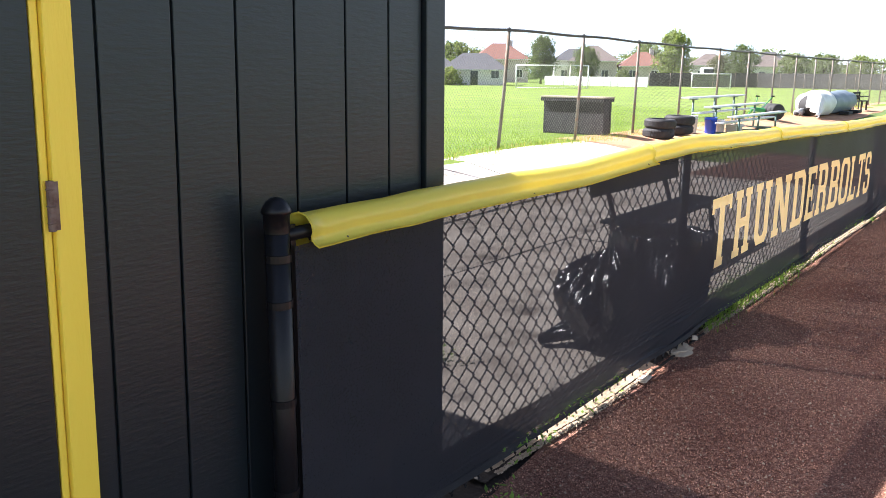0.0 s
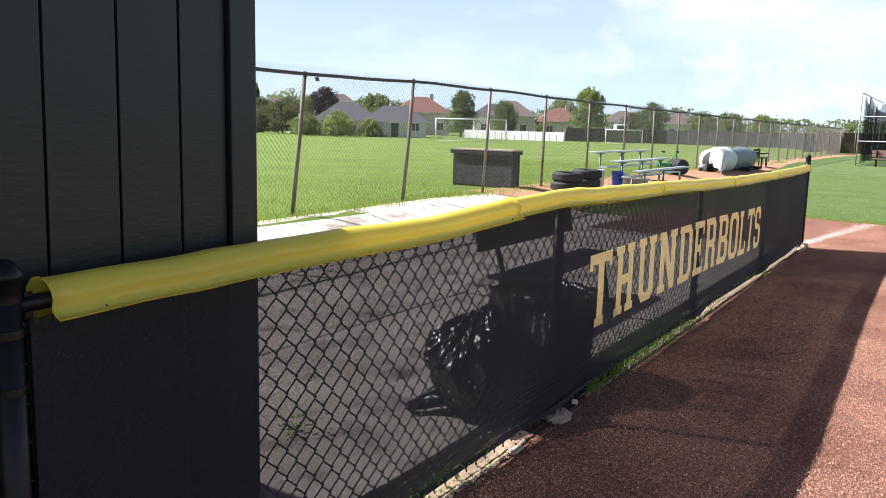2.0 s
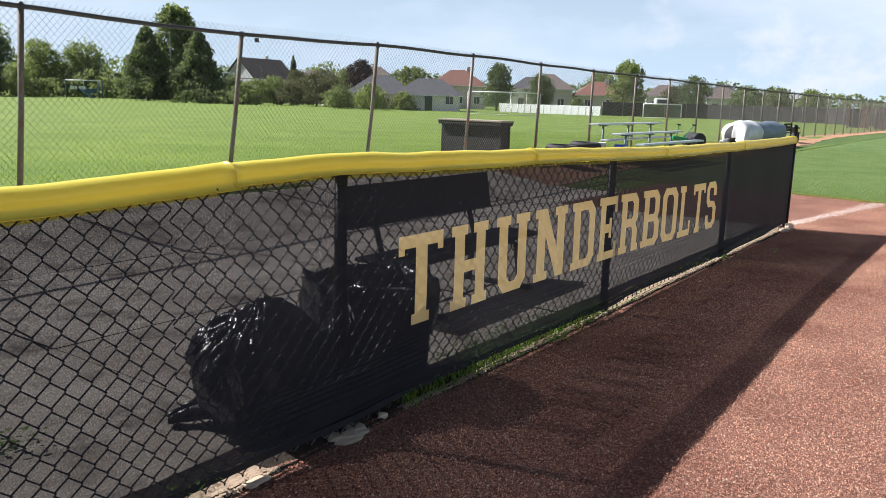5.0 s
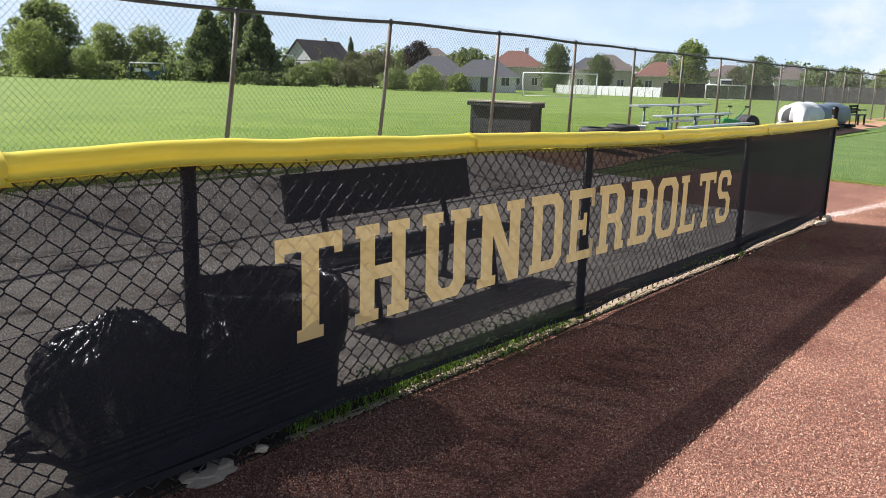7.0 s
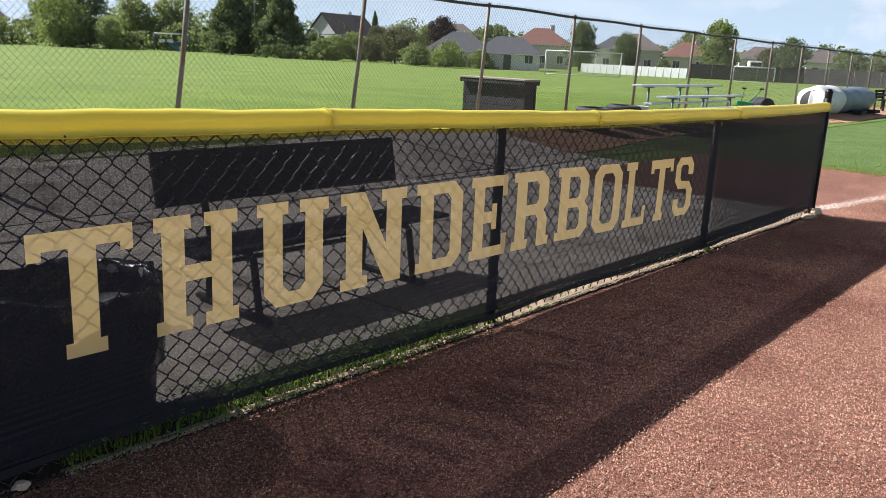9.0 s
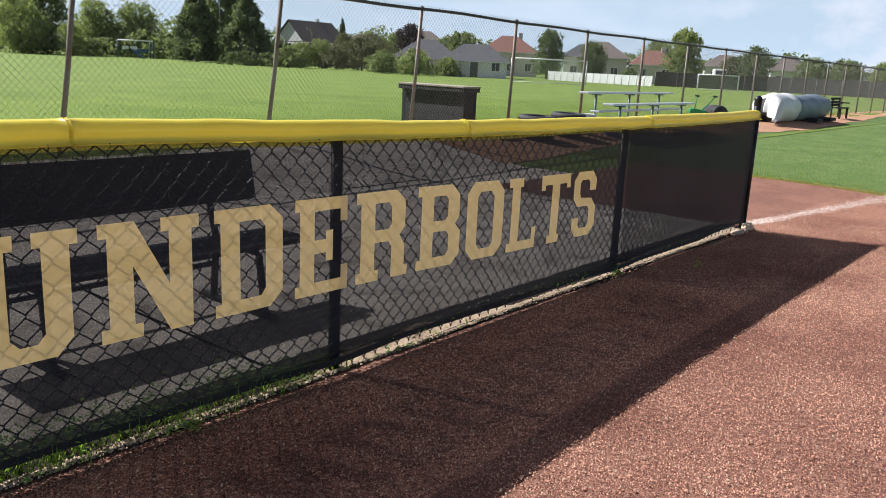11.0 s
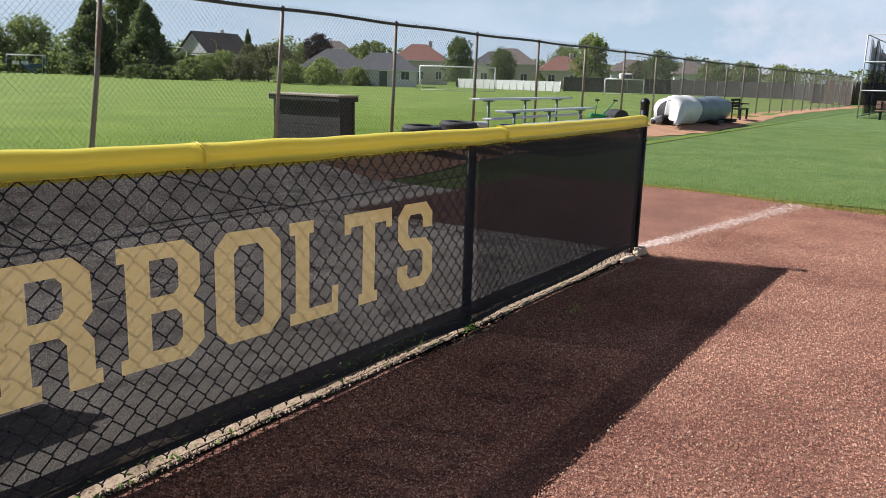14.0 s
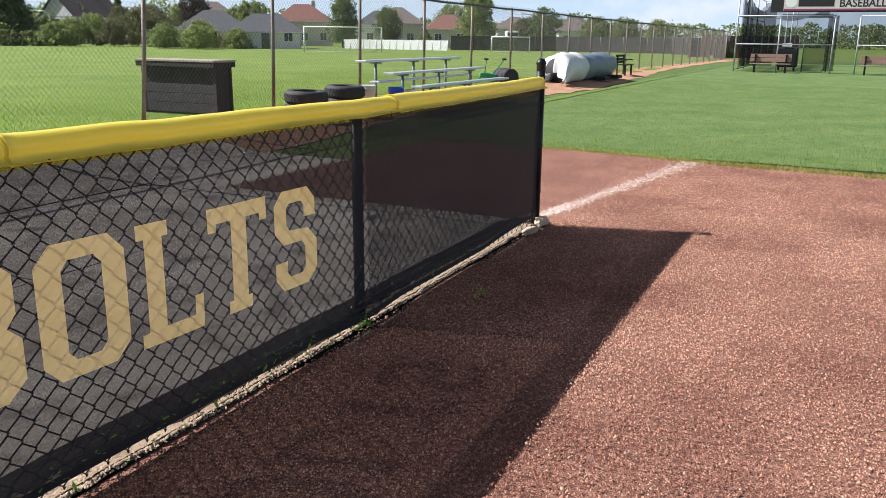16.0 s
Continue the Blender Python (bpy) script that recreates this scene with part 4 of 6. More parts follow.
def blades(n, where, lo, hi, width):
    """Single grass blades; where gives n places."""
    p = where(n)
    n = len(p)
    h = rng.uniform(lo, hi, n)
    ang, lean = rng.uniform(0, 6.28, n), rng.uniform(0.1, 0.7, n)
    w = width * rng.uniform(0.6, 1.4, n)
    dx, dy = np.cos(ang), np.sin(ang)
    a = p + np.stack([-dy * w, dx * w, np.zeros(n)], 1)
    b = p + np.stack([dy * w, -dx * w, np.zeros(n)], 1)
    c = p + np.stack([dx * h * lean, dy * h * lean, h], 1)
    return np.stack([a, b, c], 1).reshape(-1, 3), np.arange(3 * n).reshape(-1, 3)


def on_ground(x, y, lift=-0.012):
    return np.stack([x, y, np.array([ground_z(a, b) + lift for a, b in zip(x, y)])], 1)


def lawn_near(n):
    d = rng.random(n) ** 2.0
    y = rng.uniform(-10, 5.0, n)
    x = 16.8 + 0.115 * np.clip(y, -9, 4.4) + 22 * d + 0.08 * rng.normal(size=n) * (d < 0.02)
    keep = ~((x > 30.5) & (y > 4.8))
    return on_ground(x[keep], y[keep])


def lawn_behind(n):
    d = rng.exponential(5.0, n)
    x = rng.uniform(2.0, 34, n)
    return on_ground(x, np.array([tall_y(a) for a in x]) + 0.1 + d)


def fence_foot(n):
    x = rng.uniform(3.0, 45, n)
    return on_ground(x, np.array([tall_y(a) for a in x]) - 0.08 + 0.2 * rng.normal(size=n))


def lawn_rim(n):
    y = rng.uniform(-9, 5.2, n)
    return on_ground(16.76 + 0.115 * np.clip(y, -9, 4.4) + 0.07 * rng.normal(size=n) + 0.05 * np.sin(y * 2.1), y)


stuff("outfield_grass", *blades(190000, lawn_near, 0.012, 0.034, 0.003), OUT_BLADE, "short mown outfield grass blades", "grass")
stuff("grass", *blades(110000, lawn_behind, 0.02, 0.045, 0.0035), BLADE, "short mown green grass blades", "grass")


def under_fence(n):
    return on_ground(rng.uniform(3.5, 6.2, n), 0.04 + 0.05 * rng.normal(size=n), 0.03)


stuff("verge_grass", *blades(12000, fence_foot, 0.03, 0.085, 0.004), BLADE, "longer green grass along the tall fence foot", "grass")
stuff("fence_grass", *blades(1300, under_fence, 0.03, 0.085, 0.003), BLADE, "fresh thin grass growing under the low fence", "grass")
stuff("rough_grass", *join(blades(3500, fence_foot, 0.04, 0.12, 0.005), blades(16000, lawn_rim, 0.02, 0.05, 0.007)), DRY, "longer dry grass along the fence foot and lawn edge", "grass")


def weeds(n, spots, size):
    """Low broad-leaved weeds: short leaf quads around given centres."""
    vs, fs = [], []
    for cx2, cy, rx, ry, k in spots:
        for _ in range(int(k * n)):
            px, py = cx2 + rng.normal() * rx, cy + rng.normal() * ry
            h, s, a = abs(rng.normal()) * 0.03 + 0.012 + (0.05 if 0.0 < py < 0.25 and px < 13 else 0.0), size * rng.uniform(0.5, 1.5), rng.uniform(0, 6.28)
            d, e = np.array([math.cos(a), math.sin(a), rng.uniform(-0.2, 0.8)]), np.array([-math.sin(a), math.cos(a), rng.uniform(-0.3, 0.3)])
            p = np.array([px, py, h])
            i = len(vs)
            vs += [p - d * s, p + e * s * 0.45, p + d * s, p - e * s * 0.45]
            fs.append((i, i + 1, i + 2, i + 3))
    return np.array(vs), np.array(fs)


def weed_patch(label, spots, size=0.018, n=1.0):
    v, f = weeds(n, spots, size)
    stuff("weeds", v, f, WEED, label, "weeds")


weed_patch("fresh green weeds growing under the fence", [(3.6 + 0.2 * k, 0.035 + 0.035 * math.sin(k * 2.1) - (0.05 if k in (8, 9) else 0), 0.09, 0.035, 130 + 100 * math.sin(k * 1.9)) for k in range(13)], 0.0105)
weed_patch("low weeds along the pad edge behind the fence", [(4.0 + 0.5 * k, 0.2, 0.22, 0.09, 200) for k in range(4)], 0.014)
weed_patch("small weed tufts between track and fence", [(1.3, 0.01, 0.12, 0.025, 90), (1.75, 0.02, 0.12, 0.02, 90), (2.15, 0.02, 0.1, 0.02, 50), (0.75, -0.22, 0.07, 0.06, 90), (6.6, 0.0, 0.25, 0.02, 60), (7.3, 0.02, 0.3, 0.02, 70), (8.2, 0.02, 0.3, 0.02, 60), (9.12, -0.03, 0.035, 0.02, 70), (8.6, 0.02, 0.2, 0.02, 40), (10.4, 0.03, 0.4, 0.02, 50), (9.95, -0.38, 0.03, 0.02, 22)], 0.014)
weed_patch("weeds along the foot of the tall fence", [(14.2, 6.7, 0.3, 0.15, 120), (15.6, 6.6, 0.4, 0.2, 220), (16.6, 6.55, 0.4, 0.2, 160), (23, 6.8, 1.2, 0.1, 200), (12.0, 6.6, 1.5, 0.1, 250), (8.0, 6.4, 1.8, 0.1, 260)], 0.04)
weed_patch("small green tuft growing through the pad", [(2.0, 1.1, 0.06, 0.06, 45)], 0.02)


# ---- on the pad, behind the low fence ----
def bag_mesh(x, y, rx, ry, h, seed, tail=None):
    """A full, creased plastic sack that sags onto the ground."""
    bm = bmesh.new()
    bmesh.ops.create_icosphere(bm, subdivisions=6, radius=1.0)
    g2 = Geo()
    verts = []
    off = Vector((seed, seed * 0.7, 0))
    for v in bm.verts:
        p = v.co.normalized()
        crease = 1 - abs(noise.noise(Vector((p.x * 2.6, p.y * 2.6, p.z * 1.1)) + off))
        fine = 1 - abs(noise.noise(Vector((p.x * 7, p.y * 7, p.z * 3)) + off))
        tiny = 1 - abs(noise.noise(Vector((p.x * 15, p.y * 15, p.z * 7)) + off))
        az = Vector((p.x, p.y, 0)).normalized() if abs(p.z) < 0.999 else Vector((1, 0, 0))
        fold = 1 - 2 * abs(noise.noise(Vector((az.x * 4.5, az.y * 4.5, p.z * 1.6 + seed))))
        pleat = 1 - 2 * abs(noise.noise(Vector((az.x * 11, az.y * 11, p.z * 2.0 - seed))))
        high = 0.35 + 0.65 * smooth01(-0.3, 0.7, p.z)
        r = 1 + high * (0.13 * fold + 0.045 * pleat) + 0.16 * (noise.noise(p * 1.4 + off)) + 0.2 * (crease - 0.75) + 0.07 * (fine - 0.75) + 0.012 * (tiny - 0.75)
        q = p * r
        z = h * (0.5 + 0.52 * q.z)
        wide = 1.08 - 0.32 * max(0.0, q.z) ** 2
        if tail and q.dot(Vector(tail)) > 0.72:
            q += Vector(tail) * (q.dot(Vector(tail)) - 0.72) * 1.7
            z *= 0.75
        verts.append((x + q.x * rx * wide, y + q.y * ry * wide, max(0.004, z)))
    g2.add(verts, [tuple(v.index for v in f.verts) for f in bm.faces])
    bm.free()
    return g2


sack = thing("trash_bag", 2.98, 0.46, 0.0, "full black plastic trash bag slumped on the pad", "trash bag")
part("sack", bag_mesh(2.945, 0.46, 0.305, 0.285, 0.575, 3.0), BAG, sack, smooth=True)
neck = Geo()


def neck_at(u, a):
    """The loose neck of the bag: gathered at the sack, flared and flat at its end."""
    axis = Vector((2.77, 0.60, 0.12)).lerp(Vector((2.60, 0.76, 0.04)), u)
    pleat = 0.35 * math.sin(a * 7 + 2 * u) + 0.3 * noise.noise((math.cos(a) * 3, math.sin(a) * 3, u * 3))
    wide, high = (0.070 - 0.035 * u + 0.016 * math.sin(u * 7)) * (1 + 0.5 * pleat), (0.075 - 0.05 * u) * (1 + 0.5 * pleat)
    p = axis + Vector((0.69, 0.72, 0)) * wide * math.cos(a) + Vector((0, 0, 1)) * high * math.sin(a)
    return (p.x, p.y, max(0.005, p.z))


neck.sheet(steps(0, 1, 0.06), steps(0, 2 * math.pi, 0.13), neck_at)
part("neck", neck, BAG, sack, "loose crumpled neck of the bag", True)
can = thing("trash_can", 3.68, 0.40, 0.0, "dark trash can lined with a black plastic bag", "trash can")
part("barrel", Geo().lathe([(0.001, 0.01), (0.30, 0.01), (0.32, 0.03), (0.355, 0.57), (0.37, 0.59), (0.37, 0.61), (0.345, 0.61), (0.34, 0.5), (0.001, 0.45)], 28, pose(3.74, 0.42, 0)), BENCH_BLACK, can, smooth=True)
lg = Geo()
ring_n, prof = 160, [(0.30, 0.52), (0.335, 0.60), (0.352, 0.645), (0.368, 0.63), (0.372, 0.57), (0.366, 0.45), (0.362, 0.33)]
for j, (r, z) in enumerate(prof):
    for k in range(ring_n):
        a = 2 * math.pi * k / ring_n
        d = 0.045 * noise.noise((math.cos(a) * 2.3, math.sin(a) * 2.3, j * 0.9)) + 0.028 * noise.noise((math.cos(a) * 6, math.sin(a) * 6, j * 0.6)) + (0.04 * smooth01(0.2, 1.0, -math.cos(a)))
        lg.v.append((3.74 + (r + d) * math.cos(a), 0.42 + (r + d) * math.sin(a), z - 0.02 + 0.7 * d + (0.06 * math.sin(a * 3) if j > 4 else 0)))
lg.f = [(j * ring_n + k, j * ring_n + (k + 1) % ring_n, (j + 1) * ring_n + (k + 1) % ring_n, (j + 1) * ring_n + k) for j in range(len(prof) - 1) for k in range(ring_n)]
part("liner", lg, BAG, can, "crumpled black bag turned over the rim", True)
tagged(part("trash_bag", bag_mesh(3.33, 0.24, 0.2, 0.15, 0.5, 8.0), BAG, smooth=True), "small black plastic bag beside the trash can", "trash bag")

bench = thing("team_bench", 5.75, 1.4, 0.0, "black team bench with a plank backrest", "bench")
BX0, BX1 = 4.76, 6.76
part("backrest", Geo().box(BX0, BX1, -0.018, 0.018, -0.165, 0.165, pose(0, 1.56, 0.80, -10)), BENCH_BLACK, bench, "wide black backrest plank", bevel=0.006)
for y in (1.10, 1.32):
    part("seat_plank", Geo().box(BX0 - 0.05, BX1 + 0.05, y - 0.1, y + 0.1, 0.425, 0.455), BENCH_BLACK, bench, bevel=0.006)
for x in (5.08, 6.40):
    part("leg", Geo().tube([(x, 1.6, 0.95), (x, 1.52, 0.62), (x, 1.46, 0.42), (x, 1.5, 0.02)], 0.024, 10), BENCH_BLACK, bench, smooth=True)
    part("leg", Geo().tube([(x, 1.46, 0.405), (x, 1.05, 0.405), (x, 1.02, 0.38), (x, 0.96, 0.02)], 0.024, 10), BENCH_BLACK, bench, smooth=True)
    part("foot_bar", Geo().tube([(x, 0.85, 0.02), (x, 1.62, 0.02)], 0.022, 10), BENCH_BLACK, bench, smooth=True)
part("brace", Geo().tube([(5.08, 1.48, 0.25), (6.40, 1.48, 0.25)], 0.018, 8), BENCH_BLACK, bench, smooth=True)


# ---- beside the tall fence ----
def gz(x, y):
    return ground_z(x, y)


box_z = gz(16.4, 8)
crate = thing("storage_box", 16.42, 8.0, box_z, "weathered dark plywood storage box on the grass", "storage box")
part("body", Geo().box(16.24, 16.62, 7.20, 8.84, box_z, 1.12), OLD_WOOD, crate, bevel=0.006)
part("lid", Geo().box(16.14, 16.70, 7.13, 8.91, 1.135, 1.172), GREY_WOOD, crate, "grey weathered overhanging lid", bevel=0.008)
part("lid_batten", Geo().box(16.15, 16.19, 7.14, 8.90, 1.05, 1.133), OLD_WOOD, crate, bevel=0.004)
part("lid_batten", Geo().box(16.192, 16.69, 7.14, 7.175, 1.05, 1.133), OLD_WOOD, crate, bevel=0.004)
for x, y in ((16.225, 7.178), (16.225, 8.78), (16.575, 7.178)):
    part("corner_post", Geo().box(x, x + 0.06, y, y + 0.075, box_z - 0.02, 1.12), OLD_WOOD, crate, bevel=0.005)
for k in range(5):
    part("side_board", Geo().box(16.228, 16.239, 7.245, 8.775, box_z + 0.03 + k * 0.165, box_z + 0.185 + k * 0.165), OLD_WOOD, crate, bevel=0.003)

TYRE = [(0.21, -0.09), (0.25, -0.115), (0.33, -0.118), (0.37, -0.09), (0.382, -0.05), (0.386, 0.0), (0.382, 0.05), (0.37, 0.09), (0.33, 0.118), (0.25, 0.115), (0.21, 0.09), (0.235, 0.08), (0.32, 0.05), (0.33, 0.0), (0.32, -0.05), (0.235, -0.08), (0.21, -0.09)]
for sx, sy in ((17.50, 6.30), (18.78, 6.31)):
    for k in range(2):
        z = gz(sx, sy) + 0.115 + k * 0.232 + (0.03 if sx > 18 else 0)
        m = pose(sx + 0.03 * k, sy - 0.02 * k, z, 1.5 * k, -1.0 * k, 40 * k)
        t = thing("tyre", sx + 0.03 * k, sy - 0.02 * k, z, "worn black car tyre stacked flat on another" if k else "worn black car tyre lying flat on the dirt", "tyre", "stacked tyres")
        part("casing", Geo().lathe(TYRE, 40, m), RUBBER, t, smooth=True)
        lug = Geo()
        for q in range(36):
            a = radians(10 * q)
            for zz in (-0.035, 0.035):
                lug.box(0.376, 0.389, -0.024, 0.024, zz - 0.026, zz + 0.026, m @ Matrix.Rotation(a + (0.06 if zz > 0 else 0), 4, "Z"))
        part("tread", lug, RUBBER, t)


def bucket(x, y, mat, label, h=0.37, r=0.145):
    z = gz(x, y)
    b = thing("bucket", x, y, z, label, "bucket")
    part("pail", Geo().lathe([(0.001, 0.004), (r * 0.86, 0.004), (r * 0.88, 0.01), (r, h - 0.07), (r + 0.012, h - 0.07), (r + 0.012, h - 0.05), (r, h - 0.05), (r + 0.004, h - 0.01), (r + 0.008, h), (r - 0.004, h), (r * 0.85, 0.02), (0.001, 0.02)], 28, pose(x, y, z)), mat, b, smooth=True)
    part("handle", Geo().tube([(x + (r + 0.014) * math.cos(a), y - 0.10 * math.sin(a) - 0.03, z + h - 0.06 - 0.11 * math.sin(a)) for a in [math.pi * i / 10 for i in range(11)]], 0.004, 6), GALV, b, "wire handle")


bucket(20.3, 6.0, BLUE_PLASTIC, "blue plastic bucket standing on the dirt", 0.44, 0.16)
bucket(20.85, 5.95, WHITE_PLASTIC, "white plastic bucket standing on the dirt")
bucket(19.65, 6.3, WHITE_PLASTIC, "scuffed white plastic bucket behind the tyres", 0.46, 0.17)
ctn = thing("carton", 21.2, 5.65, gz(21.2, 5.65), "pale cardboard carton under the bleacher", "box")
part("body", Geo().box(20.95, 21.45, 5.5, 5.8, gz(21.2, 5.65), gz(21.2, 5.65) + 0.28), CARTON, ctn, bevel=0.006)
part("flap", Geo().box(-0.25, 0.25, -0.12, 0.0, 0, 0.006, pose(21.2, 5.5, gz(21.2, 5.65) + 0.282, 30)), CARTON, ctn)

bl_z = gz(22, 6)
bleacher = thing("bleacher", 22.2, 6.0, bl_z, "three-row aluminium bleacher with green steel legs", "bleacher")
for y, z, width in ((6.6, 1.115, 0.26), (5.95, 0.885, 0.26), (5.3, 0.645, 0.26)):
    part("seat_plank", Geo().box(19.9, 24.55, y - width / 2, y + width / 2, z - 0.045, z), ALUMINIUM, bleacher, "pale aluminium seat plank", bevel=0.008)
for y, z in ((6.28, 0.71), (5.62, 0.47)):
    part("foot_plank", Geo().box(19.9, 24.55, y - 0.12, y + 0.12, z - 0.04, z), ALUMINIUM, bleacher, "aluminium foot plank", bevel=0.008)
for x in (20.5, 22.2, 23.9):
    for y, z in ((6.6, 1.07), (5.95, 0.84), (5.3, 0.60)):
        part("leg", Geo().tube([(x, y, bl_z - 0.05), (x, y, z - 0.03)], 0.03, 10), GREEN_STEEL, bleacher, smooth=True)
        part("bracket", Geo().box(x - 0.05, x + 0.05, y - 0.12, y + 0.12, z - 0.035, z), GREEN_STEEL, bleacher, bevel=0.006)
    part("ground_beam", Geo().box(x - 0.03, x + 0.03, 5.1, 6.75, bl_z - 0.03, bl_z + 0.05), GREEN_STEEL, bleacher)

cart_z = gz(27.3, 6.6)
cart = thing("field_roller", 27.2, 6.6, cart_z, "green hand-pulled field roller with two handles", "lawn roller")
part("drum", Geo().lathe([(0.001, -0.33), (0.24, -0.33), (0.27, -0.30), (0.28, 0.0), (0.27, 0.30), (0.24, 0.33), (0.001, 0.33)], 28, pose(27.45, 6.42, cart_z + 0.27, 90, 0, -35)), RUBBER, cart, "dark roller drum", True)
part("frame", Geo().box(-0.24, 0.24, -0.14, 0.14, -0.07, 0.07, pose(27.12, 6.82, cart_z + 0.33, 0, 6, -60)), CART_GREEN, cart, "bright green frame", bevel=0.04)
part("draw_bar", Geo().tube([(27.0, 6.95, cart_z + 0.30), (26.8, 7.0, cart_z + 0.22), (26.65, 6.98, cart_z + 0.03)], 0.022, 8), CART_GREEN, cart, "green draw bar", True)
for dx, dy, tx, ty in ((26.98, 6.86, 27.0, 6.82), (27.16, 6.70, 27.36, 6.42)):
    bar = part("handle", Geo().tube([(dx, dy, cart_z + 0.36), (tx, ty, cart_z + 0.78)], 0.016, 8), CART_GREEN, cart, "green push handle", True)
    part("grip", Geo().tube([(tx - 0.03, ty + 0.06, cart_z + 0.80), (tx + 0.03, ty - 0.05, cart_z + 0.785)], 0.026, 8), RUBBER, bar, "black hand grip", True)

# rolled field tarp
RX0, RX1, RXM, RY, RR = 31.4, 37.7, 33.5, 6.25, 0.46
rz = gz(34, 6) + 0.48


def roll_geo(x0, x1, r, bulge):
    g2 = Geo()
    n = 36
    xs3 = steps(x0, x1, 0.2)
    for x in xs3:
        for k in range(n):
            a = 2 * math.pi * k / n
            d = r + bulge * noise.noise((x * 1.3, math.cos(a) * 1.6, math.sin(a) * 1.6)) + 0.3 * bulge * noise.noise((x * 5, math.cos(a) * 4, math.sin(a) * 4))
            g2.v.append((x, RY + d * 1.06 * math.cos(a), max(gz(x, RY) + 0.004, rz + d * math.sin(a))))
    g2.f = [(i * n + k, i * n + (k + 1) % n, (i + 1) * n + (k + 1) % n, (i + 1) * n + k) for i in range(len(xs3) - 1) for k in range(n)]
    g2.f += [tuple(range(n))[::-1], tuple((len(xs3) - 1) * n + k for k in range(n))]
    return g2


tarp = thing("tarp_roll", 34.0, RY, gz(34, RY), "rolled field tarpaulin with white and grey covers", "tarpaulin roll")
part("grey_cover", roll_geo(RXM, RX1, RR, 0.05), TARP_GREY, tarp, "blue-grey tarpaulin cover", True)
white = part("white_cover", roll_geo(RX0 + 0.3, RXM + 0.15, RR + 0.05, 0.07), TARP_WHITE, tarp, "white tarpaulin cover", True)
# The roll is closed; a black disc paints the shade inside its end.
part("dark_hollow", Geo().tube([(RX0 + 0.27, RY, rz - 0.04), (RX0 + 0.34, RY, rz - 0.04)], 0.41, 28), RUBBER, tarp, "black disc standing in for the shade inside the open end", True)
fl = Geo()


def flap_point(u, v):
    """The loose end of the cover: hangs from the top of the roll and spreads on the ground."""
    a = radians(100 - 118 * u)
    fold = noise.noise((u * 5.0, v * 1.2, 0)) + 0.5 * noise.noise((u * 13, v * 2.0, 4))
    r = 0.50 + 0.10 * v * fold
    x = RX0 + 0.36 - 0.85 * v ** 1.3 * (0.35 + 0.65 * smooth01(0.1, 0.6, u)) + 0.10 * v * fold
    y = RY - (r * math.sin(radians(118 * u - 10)) * 1.06) - 0.06 * v * fold
    z = rz + r * math.sin(a) * (1 - v ** 1.5) - 0.48 * v ** 1.5 * (0.25 + 0.75 * u) + 0.05 * v * fold
    return (x, y, max(gz(RX0, RY) + 0.008 + 0.02 * abs(fold), z))


fl.sheet(steps(0, 1, 0.025), steps(0, 1, 0.05), flap_point)
loose = part("loose_end", fl, TARP_WHITE, white, "creased loose end of the white cover", True)
sol = loose.modifiers.new("thickness", "SOLIDIFY")
sol.thickness = 0.012
tube_z = gz(RX0, RY) + 0.19
part("roller_tube", Geo().tube([(RX0 - 0.3, RY + 0.30, tube_z - 0.06), (RX0 + 0.3, RY + 0.26, tube_z + 0.0)], 0.12, 24), GALV_CLEAN, tarp, "pale grey roller tube end", True)
# Solid tube end: its shaded inside is only a black disc.
part("tube_bore", Geo().tube([(RX0 - 0.306, RY + 0.30, tube_z - 0.06), (RX0 - 0.29, RY + 0.30, tube_z - 0.06)], 0.095, 24), RUBBER, tarp, "black disc standing in for the shade inside the tube", True)
for x in (35.4, 37.2):
    part("skid", Geo().box(x - 0.35, x + 0.35, RY - 0.75, RY - 0.35, gz(x, RY) - 0.02, gz(x, RY) + 0.1), OLD_WOOD, tarp, "dark timber skid", bevel=0.01)

far_bench = thing("park_bench", 41.0, 6.3, gz(41, 6.3), "dark slatted bench beside the path", "bench")
for k in range(3):
    part("seat_slat", Geo().box(40.0, 41.3, 5.95 + 0.13 * k, 6.06 + 0.13 * k, gz(41, 6) + 0.42, gz(41, 6) + 0.46), OLD_WOOD, far_bench)
    part("back_slat", Geo().box(40.0, 41.3, 6.38, 6.42, gz(41, 6) + 0.50 + 0.13 * k, gz(41, 6) + 0.59 + 0.13 * k), OLD_WOOD, far_bench)
for x in (40.1, 41.2):
    part("leg", Geo().box(x - 0.04, x + 0.04, 5.98, 6.05, gz(41, 6) - 0.02, gz(41, 6) + 0.42), OLD_WOOD, far_bench)
    part("leg", Geo().box(x - 0.04, x + 0.04, 6.33, 6.375, gz(41, 6) - 0.02, gz(41, 6) + 0.86), OLD_WOOD, far_bench)
    part("arm", Geo().box(x - 0.04, x + 0.04, 5.96, 6.33, gz(41, 6) + 0.62, gz(41, 6) + 0.67), OLD_WOOD, far_bench)


